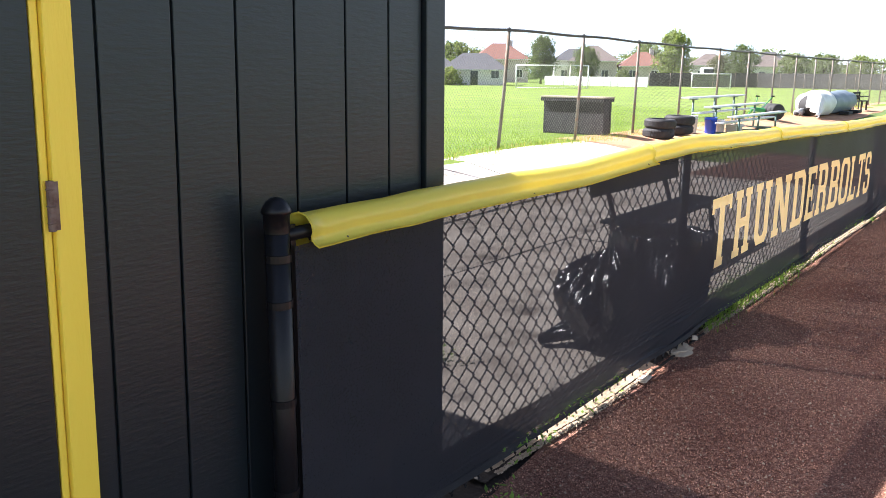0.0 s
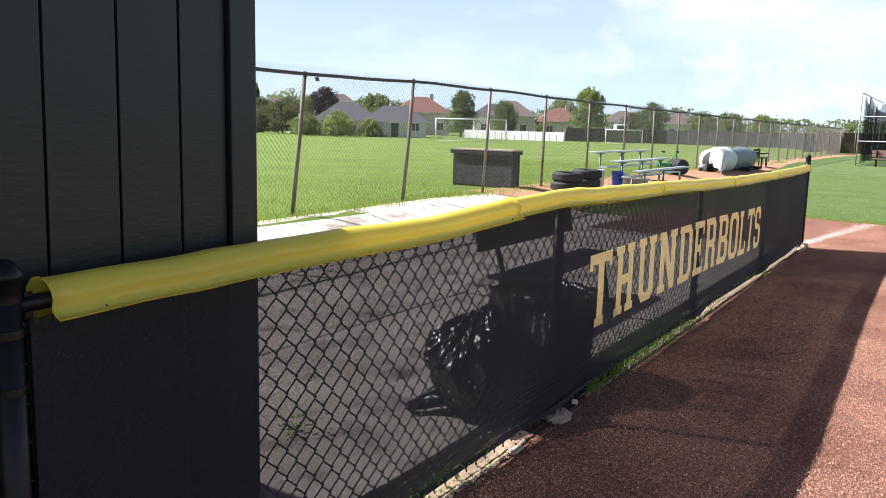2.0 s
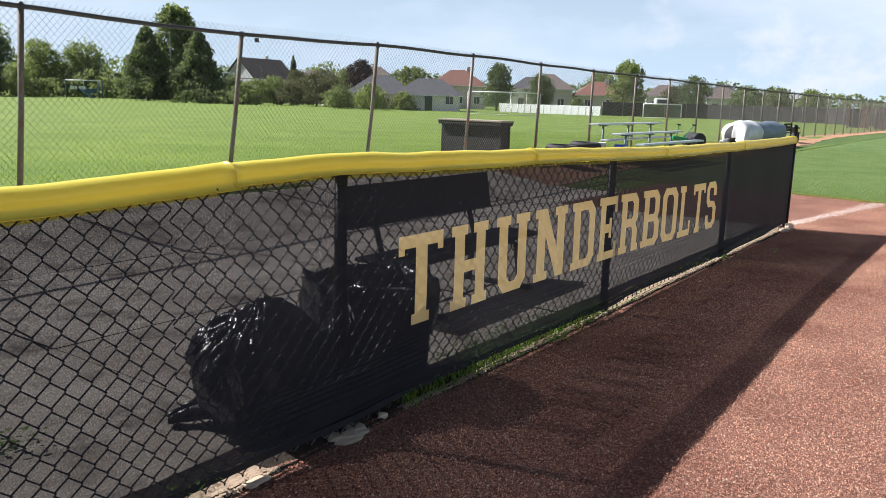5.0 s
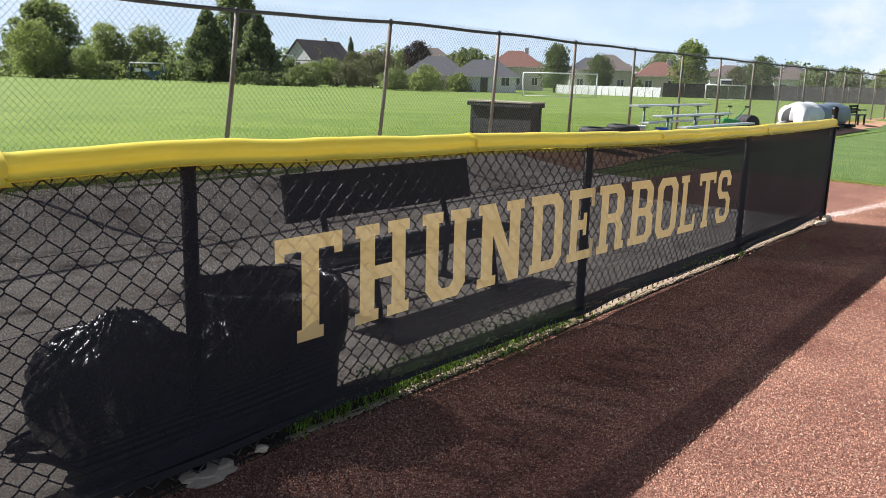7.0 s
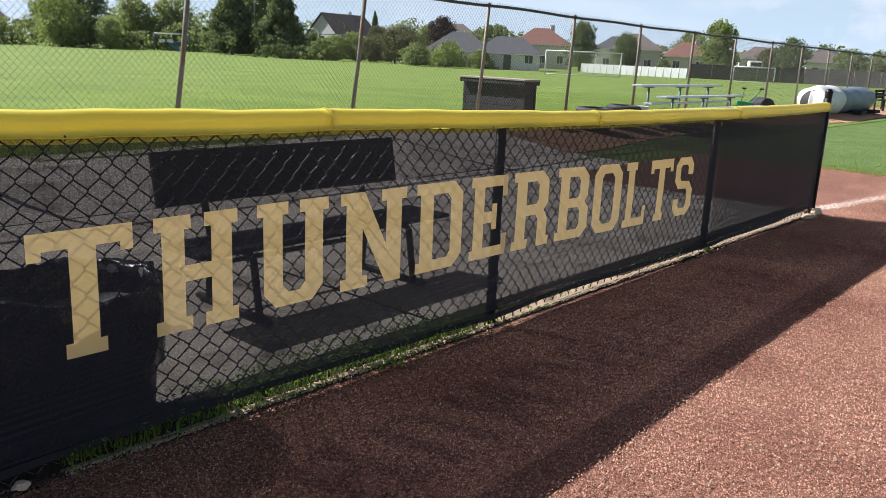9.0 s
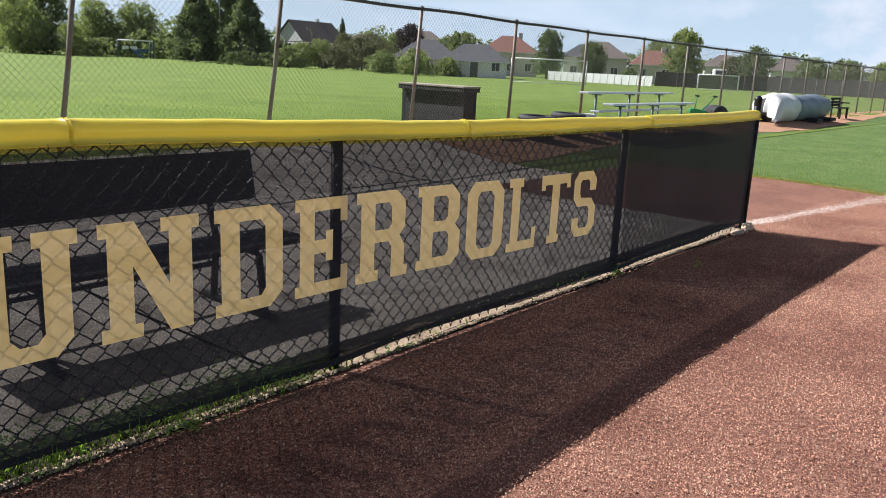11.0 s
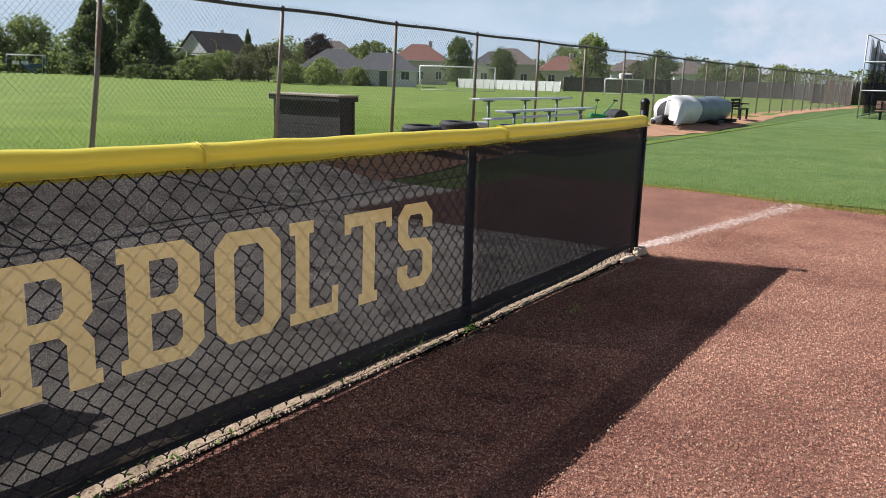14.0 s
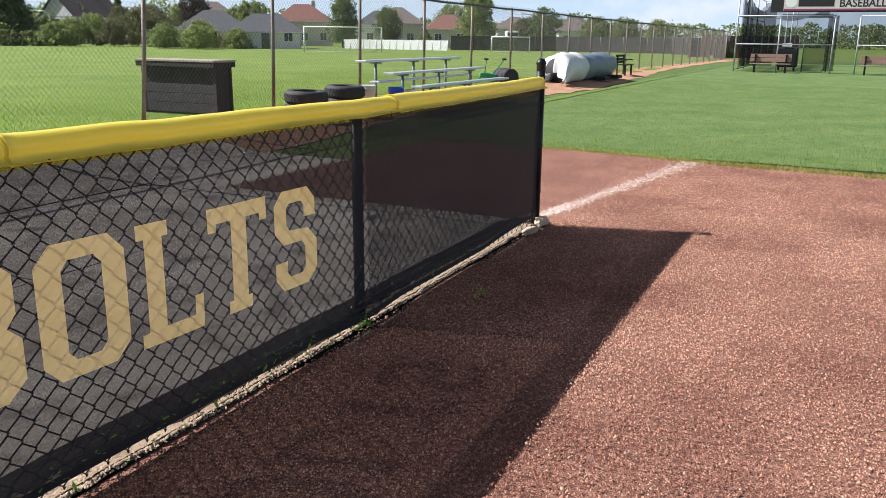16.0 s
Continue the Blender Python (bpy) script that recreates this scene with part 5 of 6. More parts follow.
# ---- batting cage ----
CX = 52.0
cage = thing("batting_cage", 58.0, -2.0, 0.0, "galvanised pipe batting cage hung with black netting", "batting cage")
for y, h in ((3.05, 4.25), (0.95, 2.9), (-1.62, 2.9), (-2.75, 2.9), (-5.2, 2.9), (-8.0, 4.25)):
    part("post", Geo().tube([(CX, y, -0.05), (CX + 0.05, y, h)], 0.038, 12), GALV_CLEAN, cage, smooth=True)
for y in (3.05, 0.95, -8.0):
    for x in (57.0, 62.0, 67.0):
        part("post", Geo().tube([(x, y, -0.05), (x, y, 4.2)], 0.035, 10), GALV_CLEAN, cage, smooth=True)
for y0, y1, z in ((3.05, -8.0, 4.2), (3.05, -1.62, 2.85), (3.05, -1.62, 1.42), (-2.75, -8.0, 2.85), (-2.75, -8.0, 1.42)):
    part("rail", Geo().tube([(CX, y0, z), (CX, y1, z)], 0.026, 8), GALV_CLEAN, cage, smooth=True)
for y in (3.05, -8.0):
    for z in (0.1, 1.42, 2.85, 4.2):
        part("rail", Geo().tube([(CX, y, z), (67, y, z)], 0.026, 8), GALV_CLEAN, cage, smooth=True)
for x in (57, 62, 67):
    part("rail", Geo().tube([(x, 3.05, 4.2), (x, -8.0, 4.2)], 0.03, 8), GALV_CLEAN, cage, smooth=True)


def drape(x0, y0, x1, y1, ztop, zbot, sag, fold, n=40):
    g2 = Geo()

    def at(u, w):
        x, y = x0 + (x1 - x0) * u, y0 + (y1 - y0) * u
        k = fold * math.sin(u * 55 + 3 * noise.noise((u * 9, 0, 0)))
        zt = ztop - sag * math.sin(math.pi * u)
        return (x + k * (y1 - y0) * 0.06, y + k * (x1 - x0) * 0.06, zt + (zbot - zt) * w)
    return g2.sheet([i / n for i in range(n + 1)], [i / 8 for i in range(9)], at)


for k in range(3):
    part("gathered_net", drape(CX + 0.5 + 3.6 * k, 2.85, CX + 1.5 + 2.6 * k, 2.7, 4.05 - 0.12 * k, 0.25, 0.5, 0.3, 26), NET_DENSE, cage, "black netting gathered in folds", True)
part("side_net", drape(CX + 0.3, 2.9, 66.5, 2.9, 4.1, 0.1, 0.8, 0.02), NET, cage, "black side netting", True)
part("back_net", drape(66.5, 2.9, 66.5, -7.9, 4.1, 0.1, 0.5, 0.1), NET, cage, "black back netting", True)
part("side_net", drape(CX + 0.3, -7.9, 66.5, -7.9, 4.1, 0.1, 0.8, 0.02), NET, cage, "black side netting", True)
part("gathered_net", drape(CX + 0.1, 2.6, CX + 1.4, 1.3, 4.0, 0.3, 0.9, 0.35, 60), NET_DENSE, cage, "black netting gathered in folds", True)
part("gathered_net", drape(CX + 0.15, -1.3, CX + 1.0, -1.75, 2.9, 0.1, 0.1, 0.35, 50), NET_DENSE, cage, "black netting gathered in folds", True)
part("gathered_net", drape(CX + 0.1, 0.9, CX + 0.1, -1.5, 2.95, 2.75, -0.0, 0.1), NET_DENSE, cage, "sagging black net edge", True)
part("sagging_net", drape(CX + 0.2, 2.3, CX + 0.2, -1.3, 3.35, 2.75, 0.75, 0.05), NET_DENSE, cage, "sagging black netting", True)

banner = thing("banner", CX - 0.1, -3.0, 3.5, "pale banner with black lettering on a dark header board", "banner")
part("header_board", Geo().box(CX - 0.04, CX + 0.0, -8.0, 1.5, 3.02, 3.95), BLACK_PRINT, banner, "black header board")
part("cloth", Geo().box(CX - 0.06, CX - 0.045, -8.0, 0.88, 3.1, 3.9), PINK_BANNER, banner, "pale banner cloth")
part("lower_band", Geo().box(CX - 0.066, CX - 0.062, -8.0, 0.86, 3.1, 3.19), MAROON, banner, "maroon lower band")
part("emblem", Geo().lathe([(0.001, 0.0), (0.27, 0.0), (0.27, 0.006), (0.001, 0.006)], 24, Matrix.Translation((CX - 0.062, 0.53, 3.52)) @ Matrix.Rotation(radians(-90), 4, "Y")), LIGHT_WHITE, banner, "round white emblem")
part("bar", Geo().box(CX - 0.068, CX - 0.062, -1.45, 0.2, 3.30, 3.66), BLACK_PRINT, banner, "black bar of lettering")
fc = bpy.data.curves.new("word", "FONT")
fc.body, fc.size, fc.align_x = "BASEBALL", 0.52, "LEFT"
fc.offset = 0.008
tmp = new("word_curve", fc)
me = tmp.evaluated_get(bpy.context.evaluated_depsgraph_get()).to_mesh()
wide = max(v.co.x for v in me.vertices)
wg = Geo().add([(CX - 0.066, -1.68 - v.co.x * 2.1 / wide, 3.28 + v.co.y * 1.0) for v in me.vertices], [tuple(p.vertices) for p in me.polygons])
bpy.data.objects.remove(tmp)
bpy.data.curves.remove(fc)
part("lettering", wg, BLACK_PRINT, banner, "black word BASEBALL")


def slat_bench(x, y0, y1):
    b = thing("dugout_bench", x, (y0 + y1) / 2, 0.0, "red-brown wooden bench in front of the cage", "bench", "benches at the cage")
    lo, hi = min(y0, y1), max(y0, y1)
    for k in range(3):
        part("seat_board", Geo().box(x + 0.13 * k, x + 0.12 + 0.13 * k, lo, hi, 0.42, 0.46), RED_WOOD, b, bevel=0.005)
    for k in range(2):
        part("back_board", Geo().box(x + 0.42, x + 0.46, lo, hi, 0.55 + 0.2 * k, 0.73 + 0.2 * k), RED_WOOD, b, bevel=0.005)
    for y in (lo + 0.25, hi - 0.25):
        part("leg", Geo().box(x + 0.02, x + 0.09, y - 0.04, y + 0.04, -0.02, 0.42), BLACK_STEEL, b)
        part("leg", Geo().box(x + 0.35, x + 0.415, y - 0.04, y + 0.04, -0.02, 0.92), BLACK_STEEL, b)


slat_bench(51.2, 2.2, 0.2)
slat_bench(51.2, -2.95, -4.95)
lsc = thing("pitching_screen", 54.0, -0.7, 0.0, "green pipe pitching screen with netting", "screen")
part("frame", Geo().tube([(54, -0.2, 0.0), (54, -0.2, 1.45), (54, -0.85, 1.45), (54, -0.85, 2.1), (54, -1.4, 2.1), (54, -1.4, 0.0)], 0.035, 8), GREEN_STEEL, lsc, smooth=True)
part("net", Geo().sheet([-0.22, -0.8, -1.38], [0.05, 0.7, 1.42], lambda y, z: (54.02, y, z)), NET, lsc, "black net")
mach = thing("equipment_cart", 55.5, 0.6, 0.0, "dark wheeled equipment cart under a cover", "cart")
part("body", Geo().box(55.2, 56.0, 0.1, 1.2, 0.18, 1.25), BENCH_BLACK, mach, bevel=0.08)
part("sign", Geo().box(55.17, 55.19, 0.45, 0.95, 1.3, 1.48), LIGHT_WHITE, mach, "small white sign board")
for y in (0.25, 1.05):
    part("wheel", Geo().lathe([(0.001, -0.05), (0.17, -0.05), (0.19, 0), (0.17, 0.05), (0.001, 0.05)], 20, pose(55.4, y, 0.19, 90)), RUBBER, mach, smooth=True)


# ---- fences round the fields ----
def panel_fence(name, pts, h, mat, post_mat, label, d, post_r=0.04, base=0.05):
    """Posts with one panel between each two of them."""
    mid = pts[len(pts) // 2]
    f = thing(name, mid[0], mid[1], 0, label, "fence")
    for (xa, ya), (xb, yb) in zip(pts[:-1], pts[1:]):
        n = max(1, round(math.hypot(xb - xa, yb - ya) / d))
        for i in range(n + (1 if (xb, yb) == pts[-1] else 0)):
            x, y = xa + (xb - xa) * i / n, ya + (yb - ya) * i / n
            part("post", Geo().tube([(x, y, gz(x, y) - 0.1), (x, y, gz(x, y) + h + 0.03)], post_r, 8), post_mat, f, smooth=True)
        for i in range(n):
            u, w = i / n, (i + 1) / n
            a, b = Vector((xa + (xb - xa) * u, ya + (yb - ya) * u, 0)), Vector((xa + (xb - xa) * w, ya + (yb - ya) * w, 0))
            za, zb = gz(a.x, a.y), gz(b.x, b.y)
            nrm = (b - a).cross(Vector((0, 0, 1))).normalized() * 0.02
            c = [a + Vector((0, 0, za + base)), b + Vector((0, 0, zb + base)), b + Vector((0, 0, zb + h)), a + Vector((0, 0, za + h))]
            part("panel", Geo().add([p + nrm for p in c] + [p - nrm for p in c], [(0, 1, 2, 3), (7, 6, 5, 4), (0, 4, 5, 1), (1, 5, 6, 2), (2, 6, 7, 3), (3, 7, 4, 0)]), mat, f)
    return f


panel_fence("dark_screen_fence", [(103.0, 44.0), (107.0, 31.0), (104.0, 16.0), (97.0, 10.0)], 1.85, DARK_SCREEN, GALV, "low field fence with a dark windscreen", 3.0)
panel_fence("end_fence", [(80.35, 7.05), (84.0, 8.5), (84.6, 4.0), (84.8, 1.5)], 2.0, BROWN_SCREEN, GALV, "field end fence with brown screening", 3.0)
panel_fence("white_fence", [(101.0, 59.0), (99.6, 52.2), (97.5, 41.8)], 1.25, LIGHT_WHITE, LIGHT_WHITE, "white vinyl garden fence", 1.2, 0.07)
gate = thing("gate_shelter", 86.0, 9.6, 0.0, "red-brown screened gateway at the end of the path", "gateway")
for y in (8.9, 10.6):
    part("post", Geo().box(83.2, 83.35, y - 0.08, y + 0.08, 0, 2.15), RUST, gate)
part("panel", Geo().box(83.25, 83.3, 9.0, 9.55, 0.1, 2.1), RUST, gate, "rusty red panel")
part("panel", Geo().box(83.25, 83.3, 9.6, 10.5, 0.1, 1.8), DARK_SCREEN, gate, "dark panel")


# ---- soccer goals ----
def goal(a, b, h, label):
    a, b = Vector((*a, 0)), Vector((*b, 0))
    za = gz(a.x, a.y)
    back = (b - a).cross(Vector((0, 0, 1))).normalized()
    back = -back if back.dot(Vector((1, 0.7, 0))) < 0 else back
    gl = thing("soccer_goal", (a.x + b.x) / 2, (a.y + b.y) / 2, za, label, "soccer goal", "soccer goals")
    up = Vector((0, 0, h + za))
    foot = Vector((0, 0, za))
    for p in (a, b):
        part("upright", Geo().tube([p + foot, p + up], 0.07, 10), LIGHT_WHITE, gl, smooth=True)
        part("stay", Geo().tube([p + up, p + up + back * 0.8, p + foot + back * 2.0, p + foot], 0.03, 8), LIGHT_WHITE, gl, smooth=True)
    part("crossbar", Geo().tube([a + up, b + up], 0.07, 10), LIGHT_WHITE, gl, smooth=True)
    part("ground_bar", Geo().tube([a + foot + back * 2 + Vector((0, 0, 0.03)), b + foot + back * 2 + Vector((0, 0, 0.03))], 0.03, 8), LIGHT_WHITE, gl, smooth=True)
    part("net", Geo().add([a + up, b + up, b + up + back * 0.8, a + up + back * 0.8, b + foot + back * 2, a + foot + back * 2, a + foot, b + foot], [(0, 1, 2, 3), (3, 2, 4, 5), (0, 3, 5, 6), (1, 7, 4, 2)]), NET_WHITE, gl, "white goal net")


goal((77.5, 48.9), (81.7, 42.0), 2.55, "full-size white soccer goal with a net")
goal((98.7, 36.5), (100.3, 32.2), 1.75, "small white practice soccer goal with a net")


# ---- trees ----
def crown_geo(x, y, z0, h, w, shape, count, leaf, r):
    """Leaf quads in uneven clumps filling a crown."""
    clumps = []
    while len(clumps) < 260:
        u = r.uniform(0, 1)
        if shape == "cone":
            rad = 1.14 * (1 - u) ** 0.68 * min(1, u * 2.2 + 0.74)
        elif shape == "round":
            rad = math.sqrt(max(0.02, 1 - (2 * u - 0.9) ** 2 / 1.3))
        else:
            rad = 1.1 * math.sqrt(max(0.02, 1 - u * u))
        a, k = r.uniform(0, 2 * math.pi), r.uniform(0.03, 1) ** 0.4
        lobe = 0.85 + (0.22 if shape == "cone" else 0.5) * noise.noise((1.3 * math.cos(a) + x, 1.3 * math.sin(a) + y, 2.6 * u))
        rad *= lobe
        clumps.append((x + 0.5 * w * rad * k * math.cos(a) * r.uniform(0.75, 1.1), y + 0.5 * w * rad * k * math.sin(a) * r.uniform(0.75, 1.1), z0 + h * u * (0.9 + 0.1 * lobe), r.choice((0.06, 0.09, 0.12, 0.17)) * min(w, h) * (1.0 - 0.65 * u if shape == "cone" else 1.0)))
    c = np.array(clumps)
    rg = np.random.default_rng(int(r.uniform(0, 1e6)))
    pick = c[rg.integers(0, len(c), count)]
    d = rg.normal(size=(count, 3))
    d /= np.linalg.norm(d, axis=1, keepdims=True)
    p = pick[:, :3] + d * (pick[:, 3:] * rg.uniform(0.45, 1.05, (count, 1)))
    p[:, 2] = np.maximum(p[:, 2], z0 * 0.8)
    out = d + 0.5 * rg.normal(size=(count, 3))
    out /= np.linalg.norm(out, axis=1, keepdims=True)
    e = np.cross(rg.normal(size=(count, 3)), out)
    e /= np.linalg.norm(e, axis=1, keepdims=True) + 1e-6
    n = np.cross(out, e)
    s = leaf * rg.uniform(0.6, 1.4, (count, 1))
    quads = np.stack([p - e * s, p + n * s * 0.7, p + e * s, p - n * s * 0.7], 1).reshape(-1, 3)
    g2 = Geo()
    g2.v = [tuple(v) for v in quads.tolist()]
    g2.f = [(4 * i, 4 * i + 1, 4 * i + 2, 4 * i + 3) for i in range(count)]
    return g2


def tree(x, y, h, w, mat, label, shape="round", trunk=0.2, seed=1, count=1700, kind_name="tree"):
    r = random.Random(seed * 31 + 5)
    t = thing(kind_name, x, y, 0, label, "shrub" if kind_name == "shrub" else "tree")
    tr = max(0.06, h * 0.022)
    tg = Geo().tube([(x, y, -0.1), (x + r.uniform(-0.1, 0.1), y, h * 0.3), (x + r.uniform(-0.3, 0.3), y + r.uniform(-0.2, 0.2), h * 0.75)], [tr * 1.2, tr * 0.85, tr * 0.25], 8)
    part("trunk", tg, BARK, t, smooth=True)
    for k in range(5):
        a, z = r.uniform(0, 6.28), h * r.uniform(trunk, 0.5)
        part("limb", Geo().tube([(x, y, z), (x + 0.22 * w * math.cos(a), y + 0.22 * w * math.sin(a), z + 0.1 * h), (x + 0.38 * w * math.cos(a), y + 0.38 * w * math.sin(a), z + 0.25 * h)], [tr * 0.5, tr * 0.35, tr * 0.12], 6), BARK, t, smooth=True)
    part("crown", crown_geo(x, y, h * trunk, h * (1 - trunk) * 0.97, w, shape, int(count * 5.6), max(0.1, 0.0175 * max(w, h)), r), mat, t)


LEAF_CONE = leafy("deep_green_leaves", (0.115, 0.148, 0.088), (0.155, 0.185, 0.105), 0.12, 0.5, 0.4)
for node in LEAF_CONE.node_tree.nodes:
    if node.type == "MIX" and node.blend_type == "MULTIPLY":
        node.inputs["B"].default_value = (1.35, 1.38, 0.7, 1)
ROUND, CONE, SHRUB = "round", "cone", "wide"
tree(72.3, 151.8, 14, 15, LEAF_MID, "large broad green park tree", ROUND, 0.06, 1, 2600)
tree(66.7, 143.4, 9.8, 9.5, LEAF_LIGHT, "lighter green round tree before a larger one", ROUND, 0.06, 2)
tree(86.5, 156, 10.5, 10, LEAF_LIGHT, "green round tree at the park edge", ROUND, 0.05, 3)
tree(93.0, 151, 10.5, 11.5, LEAF_MID, "broad pale green tree at the park edge", ROUND, 0.05, 4)
tree(71.5, 135.6, 5.3, 5.5, LEAF_LIGHT, "small light green tree at the field edge", ROUND, 0.15, 5, 1200)
tree(55.0, 155, 11, 11, LEAF_MID, "broad green tree at the field edge", ROUND, 0.15, 6)
tree(43.0, 160, 12, 12, LEAF_DARK, "dark green tree at the field edge", ROUND, 0.15, 7)
tree(84.3, 118.0, 12.3, 10.5, LEAF_CONE, "dark dense cone-shaped tree", CONE, 0.03, 8, 5200)
tree(99.6, 131.0, 17.2, 9.5, LEAF_MID, "tall narrow green tree behind the cone-shaped ones", ROUND, 0.2, 9, 2200)
tree(87.9, 109.4, 11.5, 10.5, LEAF_CONE, "wide dark cone-shaped park tree", CONE, 0.03, 10, 5200)
tree(96.0, 110.5, 4.2, 5.0, LEAF_DARK, "low dark garden tree beside the cone-shaped one", ROUND, 0.08, 11)
tree(99.0, 110.5, 3.6, 5, LEAF_LIGHT, "light green garden shrub", SHRUB, 0.03, 12, 900, "shrub")
tree(102.5, 107.5, 4.4, 5, LEAF_LIGHT, "light green garden shrub before a house", ROUND, 0.05, 13, 1000, "shrub")
tree(99.5, 98.5, 5.6, 5.5, LEAF_BROWN, "olive-brown small garden tree", ROUND, 0.1, 14, 1300)
tree(102.0, 94.0, 6.0, 5.5, LEAF_BROWN, "olive-brown small tree beside a fence", ROUND, 0.1, 15, 1300)
tree(96.0, 87.0, 4.4, 5, LEAF_BROWN, "low olive-brown garden tree", ROUND, 0.1, 16, 1100)
tree(86.0, 70.5, 3.3, 6, LEAF_LIGHT, "light green shrub before the grey-roofed house", SHRUB, 0.05, 17, 1000, "shrub")
tree(87.5, 66.0, 2.4, 4.2, LEAF_LIGHT, "light green shrub beside the grey-roofed house", SHRUB, 0.05, 18, 900, "shrub")
tree(84.5, 75.0, 3.0, 5.5, LEAF_MID, "green shrub at the field edge", SHRUB, 0.05, 19, 900, "shrub")
tree(113.8, 96.5, 8.0, 5.5, LEAF_PURPLE, "dark purple-leaved tree behind the houses", ROUND, 0.2, 20)
tree(119.0, 105.0, 6.8, 5, LEAF_MID, "green tree behind the houses", ROUND, 0.2, 21)
tree(119.7, 89.4, 7.0, 10, LEAF_MID, "wide green tree behind the grey roofs", ROUND, 0.3, 22)
tree(108.0, 108.0, 9.0, 2.6, LEAF_DARK, "narrow dark green garden spruce", CONE, 0.05, 23, 900)
tree(111.6, 66.1, 7.2, 5.6, LEAF_DARK, "dark green garden tree behind the goal", ROUND, 0.15, 24)
tree(110.8, 57.7, 5.7, 5, LEAF_DARK, "dark green garden tree behind the white fence", ROUND, 0.15, 25)
tree(116.3, 46.2, 7.9, 5.4, LEAF_LIGHT, "tall light green tree with an uneven top", ROUND, 0.1, 26, 2000)
tree(124.5, 38.8, 6.0, 6, LEAF_DARK, "dark green tree beyond the dark fence", ROUND, 0.1, 27)
tree(133.0, 58.0, 6.8, 7, LEAF_MID, "green tree behind the brown-roofed houses", ROUND, 0.2, 28)
tree(126.0, 42.5, 4.6, 5, LEAF_BROWN, "olive-brown tree beyond the dark fence", ROUND, 0.1, 29)
tree(150.0, 38.0, 5.2, 7, LEAF_MID, "green tree beyond the far houses", ROUND, 0.1, 30)
tree(163.0, 36.0, 5.4, 8, LEAF_MID, "green tree beyond the end of the field", ROUND, 0.1, 31)
tree(180.0, 33.0, 5.4, 7, LEAF_LIGHT, "light green tree beyond the end of the field", ROUND, 0.1, 32)
tree(82.0, 91.8, 3.0, 6.5, LEAF_MID, "loose green shrub at the field edge", SHRUB, 0.04, 41, 900, "shrub")
tree(85.8, 93.0, 3.6, 5.5, LEAF_LIGHT, "light green shrub before the two-storey house", ROUND, 0.05, 42, 900, "shrub")
tree(89.0, 92.2, 4.3, 5.5, LEAF_MID, "green shrub beside the two-storey house", ROUND, 0.08, 43, 900, "shrub")
tree(88.6, 88.5, 3.4, 6.0, LEAF_BROWN, "olive-brown shrub at the field edge", SHRUB, 0.05, 44, 900, "shrub")
tree(90.0, 84.6, 5.0, 7.0, LEAF_BROWN, "wide olive-brown tree at the field edge", ROUND, 0.1, 45, 1300)
tree(78.5, 97.5, 2.0, 7.5, LEAF_DARK, "low dark hedge shrub at the field edge", SHRUB, 0.02, 46, 800, "shrub")
tree(81.0, 95.0, 1.9, 7.0, LEAF_DARK, "low dark hedge shrub at the field edge", SHRUB, 0.02, 47, 800, "shrub")
tree(81.0, 71.7, 2.5, 4.5, LEAF_MID, "green shrub before the tan house", ROUND, 0.08, 48, 800, "shrub")
tree(80.4, 66.0, 2.6, 4.5, LEAF_LIGHT, "light green shrub before the pale house", ROUND, 0.08, 49, 800, "shrub")
tree(108.0, 50.3, 2.2, 2.6, LEAF_MID, "low clipped shrub beside the white fence", SHRUB, 0.02, 33, 700, "shrub")

r_woods = random.Random(99)
wv = Geo()
for k in range(64):
    a = radians(-8 + 72 * k / 64)
    d = r_woods.uniform(195, 250)
    h = r_woods.uniform(4.0, 5.6) * (1.7 if a > radians(42) else 1.25 if a > radians(16) else 1)
    cg = crown_geo(2 + d * math.cos(a), -2.7 + d * math.sin(a), 0.2, h, r_woods.uniform(9, 16), ROUND, 900, 0.3, r_woods)
    wv.add(cg.v, cg.f)
for k in range(26):
    a = radians(48 + 26 * k / 26)
    d = r_woods.uniform(168, 182)
    cg = crown_geo(2 + d * math.cos(a), -2.7 + d * math.sin(a), 0.1, r_woods.uniform(3.0, 6.5), r_woods.uniform(8, 13), ROUND, 1000, 0.26, r_woods)
    wv.add(cg.v, cg.f)
tagged(part("far_woods", wv, LEAF_MID), "distant line of green trees on the horizon", "woods", kind="stuff")


